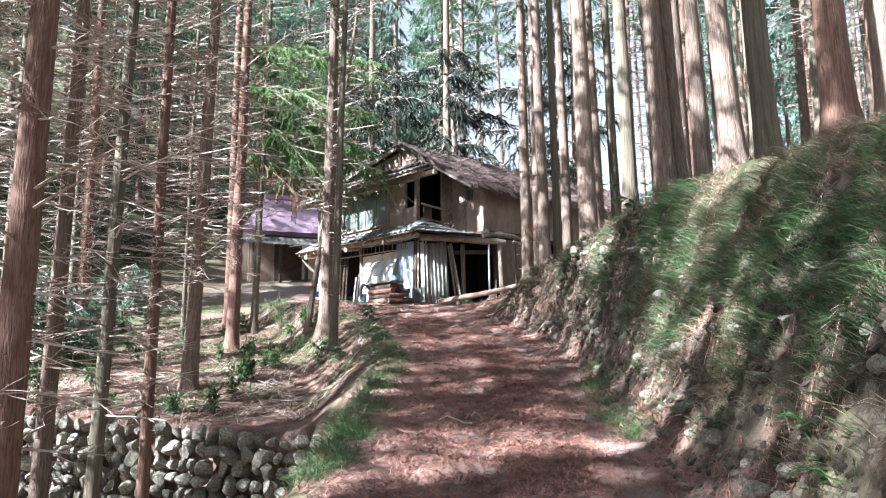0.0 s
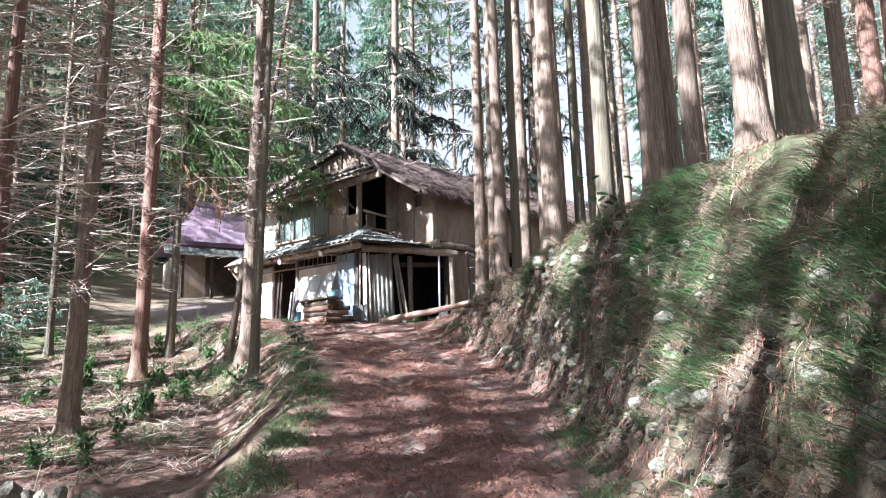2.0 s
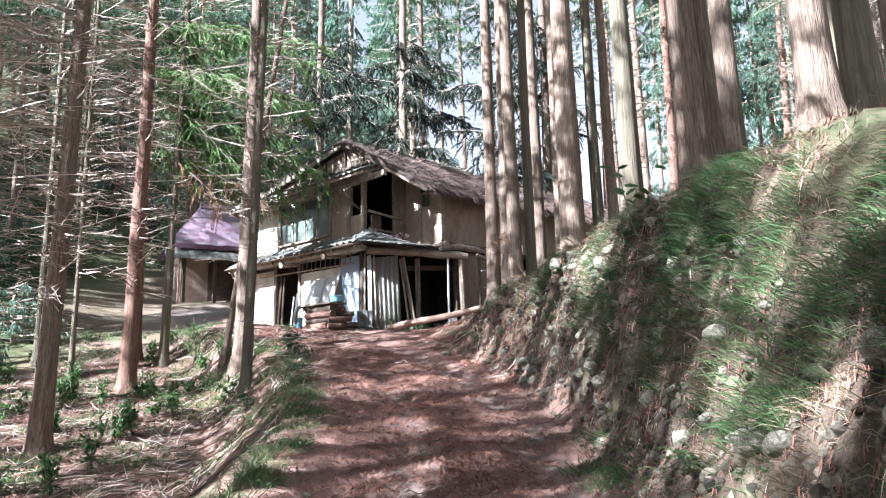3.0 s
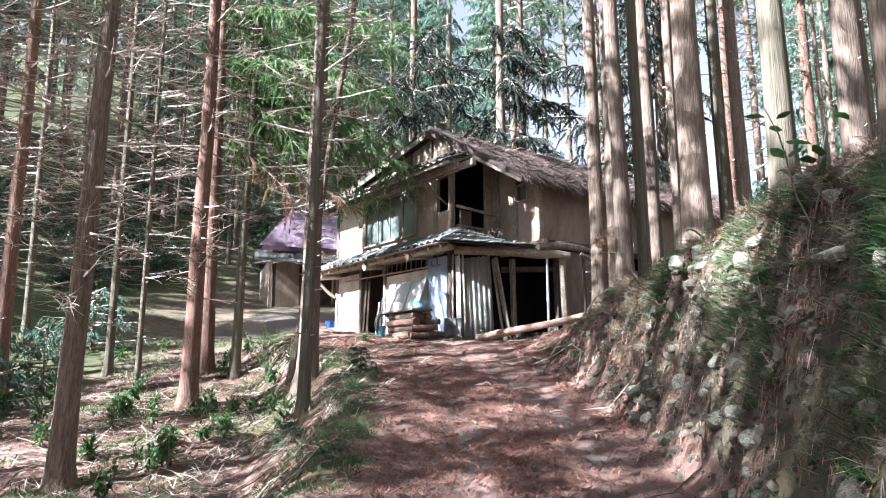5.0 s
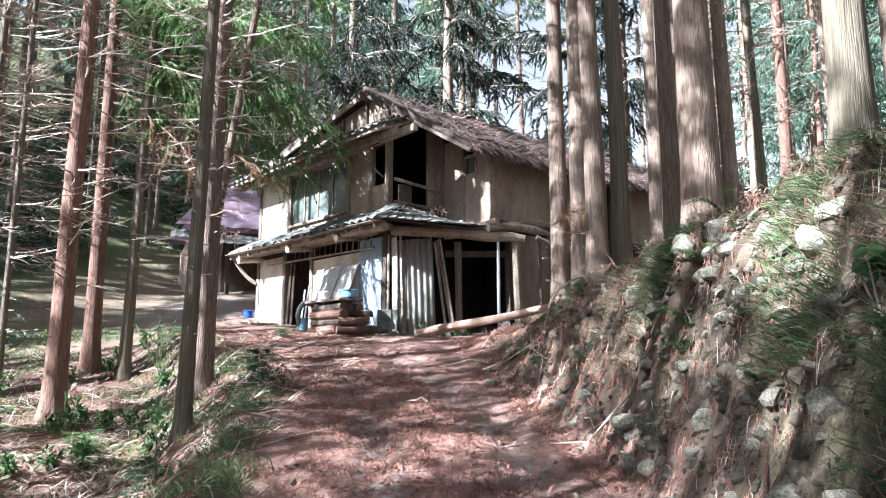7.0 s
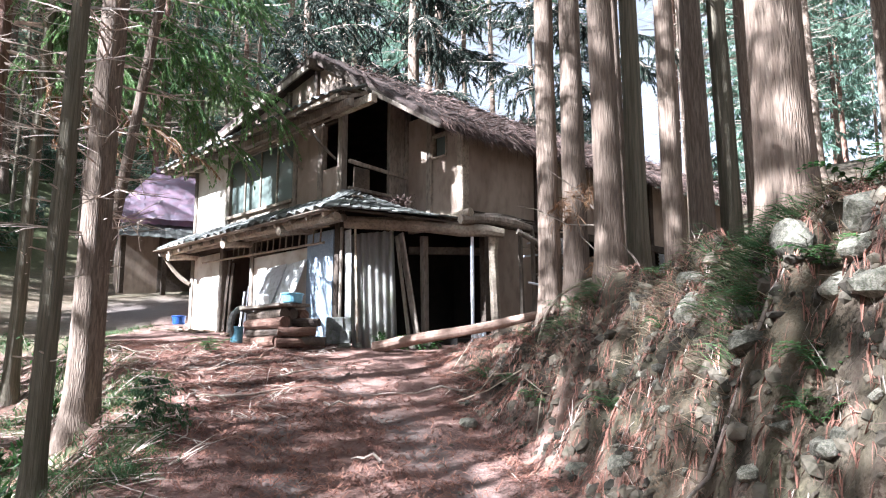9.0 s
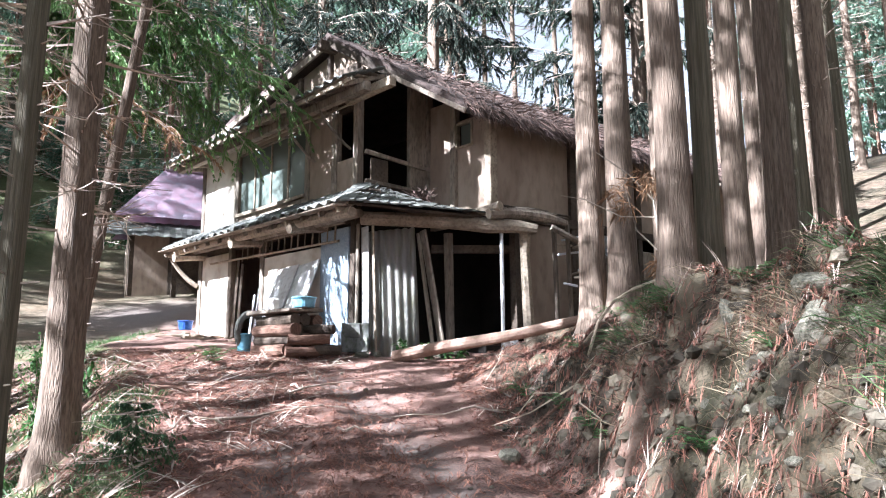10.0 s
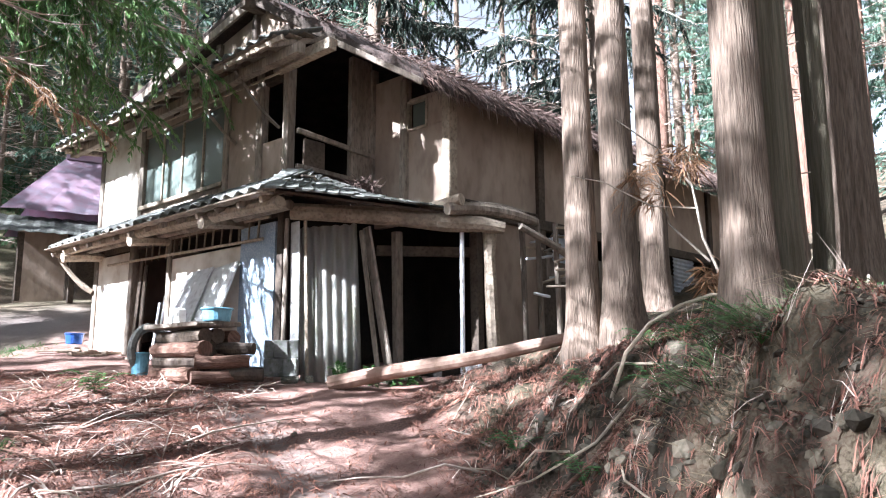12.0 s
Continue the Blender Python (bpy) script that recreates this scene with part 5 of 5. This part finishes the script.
tagged(strands("straw_clump", items, M_straw), "tangled clump of straw slumped on the small roof", "straw")
bm = bmesh.new()
bmesh.ops.create_icosphere(bm, subdivisions=3, radius=0.1)
for v in bm.verts:
    v.co *= 1 + 0.55 * noise.noise(v.co * 16)
    v.co.z *= 1.5
    v.co += at_ground(0.9, 21.75, 0.1)
tagged(part("plastic_bag", bm, M_white), "crumpled white plastic bag by the doorway pole", "bag")

# ---- branches, twigs ----
def branch(name, pts, r0, r1, material, label, category="branch"):
    bm = bmesh.new()
    n = len(pts)
    tube(bm, [Vector(p) for p in pts], [lerp(r0, r1, i / (n - 1)) for i in range(n)], 6, 0.1)
    return tagged(part(name, bm, material), label, category)


branch("arched_branch", ((1.27, 17.6, 3.1), (1.34, 17.5, 3.38), (1.45, 17.4, 3.54), (1.6, 17.3, 3.64), (1.74, 17.2, 3.69), (1.86, 17.05, 3.68), (1.97, 16.9, 3.64), (2.06, 16.5, 3.5)), 0.014, 0.009, M_wood_pale, "bare pale branch arched over the bank")
dead = thing("dead_sapling", (0, 0, 0), "leafless sapling with tangled rusty cedar sprays caught in it", "sapling")
for pts, r in ((((2.03, 17.6, 3.55), (2.0, 17.65, 3.85), (1.92, 17.7, 4.1), (1.91, 17.8, 4.46), (1.84, 17.8, 4.72)), 0.013),
               (((1.96, 17.7, 3.95), (1.75, 17.8, 4.2), (1.7, 17.85, 4.5), (1.55, 17.9, 4.55)), 0.009),
               (((1.91, 17.8, 4.46), (1.7, 17.8, 4.7), (1.42, 17.8, 4.9)), 0.008),
               (((1.91, 17.75, 4.3), (1.6, 17.7, 4.3), (1.3, 17.7, 4.45), (1.1, 17.75, 4.5)), 0.007),
               (((1.88, 17.6, 4.7), (2.05, 17.6, 4.6), (2.1, 17.6, 4.3)), 0.008)):
    bm = bmesh.new()
    tube(bm, [Vector(p) for p in pts], [lerp(r, r * 0.4, i / (len(pts) - 1)) for i in range(len(pts))], 5, 0.1)
    part("stem", bm, M_wood, dead)
co, fa = [], []
for c, s in (((1.62, 17.85, 4.52), 0.3), ((1.86, 17.8, 4.66), 0.22), ((1.9, 17.55, 3.85), 0.14)):
    for k in range(40):
        spray(rnd, co, fa, Vector(c) + rvec(s * 0.5), rvec().normalized(), 0.14, 5, 0.005, 0.6)
tagged(put("needles", from_lists("needles", co, fa, M_leaf_dry), Matrix(), dead, "rusty dry needles"), kind="stuff")

# fallen sticks
for i in range(130):
    if i < 26:
        y = rnd.uniform(11, 21)
        x = foot_x(y) + rnd.uniform(0.0, 2.0)
    elif i < 115:
        x, y = rnd.uniform(-6, -1.4), rnd.uniform(11.8, 21)
    else:
        y = rnd.uniform(6, 20)
        x = road_x(y) + rnd.uniform(-1, 1.2)
    a = rnd.uniform(0, 6.28)
    ln = rnd.uniform(0.25, 1.5 if i < 115 else 0.4)
    pts = []
    for k in range(5):
        px, py = x + math.cos(a) * ln * k / 4, y + math.sin(a) * ln * k / 4
        pts.append(at_ground(px, py, 0.015 + rnd.uniform(0, 0.03 + 0.05 * (k in (1, 2, 3)))))
        a += rnd.uniform(-0.15, 0.15)
    ob = branch("fallen_stick", pts, rnd.uniform(0.006, 0.016), 0.004, rnd.choice((M_twig, M_wood_pale, M_bark_red)), "bare fallen stick on the forest floor", "stick")
    tagged(ob, group="fallen sticks")


# ---- broad-leaved shrubs and ferns ----
def leaf_blade(co, fa, p, d, up, ln, w):
    """A pointed leaf folded along its midrib."""
    side = d.cross(up).normalized() * w
    k = len(co)
    co.extend((p, p + d * ln * 0.35 + side - up * 0.1 * w, p + d * ln * 0.75 + side * 0.6 - up * 0.2 * w, p + d * ln - up * 0.15 * ln, p + d * ln * 0.75 - side * 0.6 - up * 0.2 * w, p + d * ln * 0.35 - side - up * 0.1 * w, p + d * ln * 0.5 + up * 0.3 * w))
    fa.extend(((k, k + 1, k + 6), (k + 1, k + 2, k + 6), (k + 2, k + 3, k + 6), (k + 3, k + 4, k + 6), (k + 4, k + 5, k + 6), (k + 5, k, k + 6)))


def shrub(x, y, h, stems, leaves, ln, w, label, z=None, material=None):
    p0 = at_ground(x, y) if z is None else Vector((x, y, z))
    t = thing("shrub", p0, label, "shrub", "shrubs")
    co, fa = [], []
    for s in range(stems):
        a = rnd.uniform(0, 6.28)
        tip = Vector((math.cos(a) * h * 0.45 * rnd.random(), math.sin(a) * h * 0.45 * rnd.random(), h * rnd.uniform(0.6, 1.0)))
        pts = arc((0, 0, 0), tip, 0.0, 4, 0.03)
        bm = bmesh.new()
        tube(bm, pts, [0.008, 0.007, 0.006, 0.005, 0.003], 5)
        part("stem", bm, M_wood, t)
        for k in range(leaves):
            f = rnd.uniform(0.3, 1) * 3.99
            q = pts[int(f)].lerp(pts[int(f) + 1], f % 1)
            d = (rvec() + Vector((0, 0, 0.15))).normalized()
            leaf_blade(co, fa, q + d * 0.03, d, (Vector((0, 0, 1)) + rvec(0.4)).normalized(), ln * rnd.uniform(0.7, 1.2), w * rnd.uniform(0.8, 1.2))
    tagged(put("leaves", from_lists("leaves", co, fa, material or M_broad), Matrix(), t, "glossy green leaves"), kind="stuff")
    return t


shrub(2.15, 11.2, 0.6, 2, 6, 0.17, 0.05, "broad-leaved sapling with large pointed leaves on the bank edge")
shrub(2.35, 10.6, 0.9, 2, 6, 0.17, 0.05, "broad-leaved sapling with large pointed leaves on the bank edge")
shrub(-5.0, 20.6, 1.1, 10, 26, 0.06, 0.018, "bushy small-leaved green shrub on the terrace")
for x, y in ((-7.4, 20.0), (-8.2, 18.5), (-6.6, 16.5), (-7.2, 14.6), (-4.2, 15.0), (-3.6, 18.6), (-9.3, 20.5), (-6.2, 22.6), (-4.6, 19.8), (-8.6, 23.3), (-5.5, 17.0), (-6.9, 18.9), (-9.5, 17.5), (-10.5, 22.0), (-4.0, 13.2), (-7.8, 16.2)):
    shrub(x, y, rnd.uniform(0.3, 0.6), 6, 14, rnd.uniform(0.07, 0.14), 0.025, "low green undergrowth on the terrace")


for x, y in ((-0.25, 21.42), (0.0, 21.38), (0.2, 21.45), (-0.6, 21.5)):
    shrub(x, y, 0.2, 5, 12, 0.08, 0.025, "low green weeds at the foot of the barn")
for i in range(46):
    x, y = rnd.uniform(-9.5, -2.6), rnd.uniform(12.2, 23)
    if x < road_x(y) - 1.7 and not in_barn(x - 0.3, y + 0.3):
        shrub(x, y, rnd.uniform(0.2, 0.5), 5, 16, rnd.uniform(0.08, 0.16), 0.02, "low green undergrowth on the terrace")


# ---- grass, needles and litter ----
def blades(spots, lo, hi, wid, droop, material, name, label):
    items = []
    for x, y, n, spread in spots:
        for k in range(n):
            px, py = x + rnd.gauss(0, spread), y + rnd.gauss(0, spread)
            p = at_ground(px, py, -0.01)
            down = Vector((-1, 0, 0)) if px > foot_x(py) else Vector((0, 0, 0))
            d = (Vector((rnd.gauss(0, 0.8), rnd.gauss(0, 0.8), 1)) + down * rnd.uniform(0, 0.8)).normalized() * rnd.uniform(lo, hi)
            t = p + d + Vector((0, 0, -droop * d.length)) + down * d.length * 0.35
            w = d.cross(Vector((rnd.uniform(-1, 1), rnd.uniform(-1, 1), 0.1))).normalized() * wid
            items.append((p, t, w, Vector((0, 0, 0.18 * d.length))))
    return tagged(strands(name, items, material), label, "grass", kind="stuff")


spots, dry = [], []
for i in range(1500):
    y = rnd.uniform(3.0, 17)
    d = rnd.uniform(0.3, 2.0)
    x = foot_x(y) + d
    patch = noise.noise((x * 1.1, y * 1.1, 51)) + 0.5 * noise.noise((x * 3, y * 3, 53)) + table(d, [(0.3, -0.2), (0.7, 0.12), (1.4, 0.1), (2.0, -0.1)]) - 0.25 * smooth(9.5, 12, y)
    if patch > 0.15:
        spots.append((x, y, 46, 0.075))
    elif patch > -0.12:
        dry.append((x, y, 24, 0.09))
for i in range(150):
    y = rnd.uniform(5.5, 19)
    spots.append((road_x(y) - rnd.uniform(1.1, 1.6), y, 45, 0.08))
for i in range(30):
    y = rnd.uniform(6.5, 10)
    spots.append((foot_x(y) + rnd.uniform(-0.25, 0.1), y, 40, 0.07))
blades(spots, 0.12, 0.3, 0.003, 0.45, M_grass, "bank_grass", "tufts of drooping green grass on the bank and track edge")
blades(dry, 0.1, 0.26, 0.0026, 0.5, M_dry_grass, "dry_grass", "withered brown grass hanging on the bank")


def rubble(count, place, lo, hi, sink):
    """Angular clods and chips of stone, bedded in the slope."""
    base = bmesh.new()
    bmesh.ops.create_icosphere(base, subdivisions=1, radius=1.0)
    form = [v.co.copy() for v in base.verts]
    tri = [[v.index for v in f.verts] for f in base.faces]
    base.free()
    co, fa = [], []
    for i in range(count):
        x, y = place()
        r = lo + (hi - lo) * rnd.random() ** 3
        m = Matrix.Translation(at_ground(x, y, -sink * r)) @ Matrix.Rotation(rnd.uniform(0, 6.28), 4, rvec().normalized()) @ Matrix.Diagonal((r, r * rnd.uniform(0.5, 1), r * rnd.uniform(0.4, 0.9), 1))
        k = len(co)
        co.extend(m @ (v * rnd.uniform(0.7, 1.15)) for v in form)
        fa.extend([k + j for j in t] for t in tri)
    ob = new("rubble", from_lists("rubble", co, fa, M_clod))
    return tagged(ob, "clods and broken stone crumbling from the bank", "rubble", kind="stuff")


def on_face():
    y = rnd.uniform(3.0, 18.5)
    return foot_x(y) + rnd.uniform(-0.15, 1.1) * rnd.uniform(0.5, 1), y


rubble(5200, on_face, 0.015, 0.075, 0.3)
spots = []
for i in range(800):
    x, y = rnd.uniform(-9, -1.8), rnd.uniform(11.5, 26)
    if x < road_x(y) - 1.4 and noise.noise((x * 0.9, y * 0.9, 4)) > -0.05 and not in_barn(x - 0.5, y - 1):
        spots.append((x, y, 38, 0.18))
blades(spots, 0.05, 0.2, 0.006, 0.3, M_grass, "undergrowth", "low green undergrowth among the needles")
# roots and dry stalks hanging down the cut face of the bank
items = []
for i in range(1500):
    y = rnd.uniform(3.5, 19)
    d = rnd.uniform(0.15, 1.05)
    p = at_ground(foot_x(y) + d, y, 0.03)
    q = at_ground(foot_x(y) + d - rnd.uniform(0.03, 0.13), y + rnd.gauss(0, 0.06), 0.03)
    w = (q - p).cross(rvec()).normalized() * rnd.uniform(0.0008, 0.002)
    items.append((p, q, w, Vector((-0.03, 0, 0.02)) + rvec(0.02)))
tagged(strands("hanging_roots", items, M_straw), "dry stalks and roots hanging down the bank", "roots", kind="stuff")


def fern(x, y, size):
    p = at_ground(x, y)
    t = thing("fern", p, "small dark green fern rooted in the bank", "fern", "bank ferns")
    for k in range(7):
        a = rnd.uniform(0, 6.28)
        co, fa = [], []
        tip = Vector((math.cos(a) * size, math.sin(a) * size, size * rnd.uniform(0.1, 0.6)))
        pts = arc((0, 0, 0), tip, size * 0.3, 9)
        stick(co, fa, pts, 0.003, 0.001)
        for i in range(1, 10):
            for sgn in (-1, 1):
                d = (tip.cross(Vector((0, 0, 1))).normalized() * sgn + tip.normalized() * 0.4).normalized()
                leaf_blade(co, fa, pts[i], d, Vector((0, 0, 1)), size * 0.32 * (1.05 - i / 10), size * 0.05)
        tagged(put("frond", from_lists("frond", co, fa, M_broad), Matrix(), t))


for i in range(52):
    y = rnd.uniform(4, 18.5)
    fern(foot_x(y) + rnd.uniform(0.2, 0.95), y, rnd.uniform(0.14, 0.26))
for i in range(14):
    fern(rnd.uniform(-7.5, -2.8), rnd.uniform(12.5, 21), rnd.uniform(0.2, 0.4))


def litter(name, count, place, lo, hi, wid, material, label, fan=3):
    items = []
    for i in range(count):
        x, y = place()
        p = at_ground(x, y, 0.012)
        a = rnd.uniform(0, 6.283)
        for k in range(fan):
            b = a + rnd.uniform(-0.5, 0.5)
            ln = rnd.uniform(lo, hi)
            q = p + (at_ground(x + math.cos(b) * 0.06, y + math.sin(b) * 0.06, 0.016) - p).normalized() * ln
            items.append((p, q, Vector((-math.sin(b), math.cos(b), rnd.uniform(-0.6, 0.6))) * wid, Vector((0, 0, rnd.uniform(0.005, 0.03)))))
    return tagged(strands(name, items, material), label, "needles", kind="stuff")


def on_road():
    y = 4.5 + 18 * rnd.random() ** 1.2
    return road_x(y) + rnd.gauss(0.1, 0.75), y


def on_bank():
    y = rnd.uniform(2.8, 22)
    x = foot_x(y) + abs(rnd.gauss(0, 1.1))
    return (x, y) if noise.noise((x * 1.4, y * 1.4, 41)) > rnd.uniform(-0.4, 0.5) else on_bank()


def on_upper_bank():
    y = rnd.uniform(13, 21)
    return foot_x(y) + rnd.uniform(-0.3, 2.2), y


def on_terrace():
    return rnd.uniform(-8.5, -1.3), rnd.uniform(11.5, 22.5)


litter("needle_litter", 19000, on_road, 0.04, 0.15, 0.003, M_litter, "red-brown cedar needles strewn over the track")
litter("needle_litter", 11000, on_bank, 0.04, 0.12, 0.0026, M_litter, "rusty cedar sprays hanging on the bank")
litter("needle_litter", 12000, on_terrace, 0.06, 0.2, 0.0035, M_litter, "fallen cedar sprays on the terrace")
litter("needle_litter", 9000, on_upper_bank, 0.05, 0.16, 0.003, M_litter, "rusty cedar sprays heaped on the slope by the barn")
litter("dry_twigs", 220, on_upper_bank, 0.12, 0.35, 0.0035, M_twig, "thin dry twigs on the slope by the barn", 2)
litter("dry_twigs", 900, on_bank, 0.1, 0.32, 0.0025, M_twig, "thin dry twigs on the bank", 2)
litter("dry_twigs", 2200, on_terrace, 0.2, 0.7, 0.006, M_twig, "thin dry twigs on the terrace", 2)
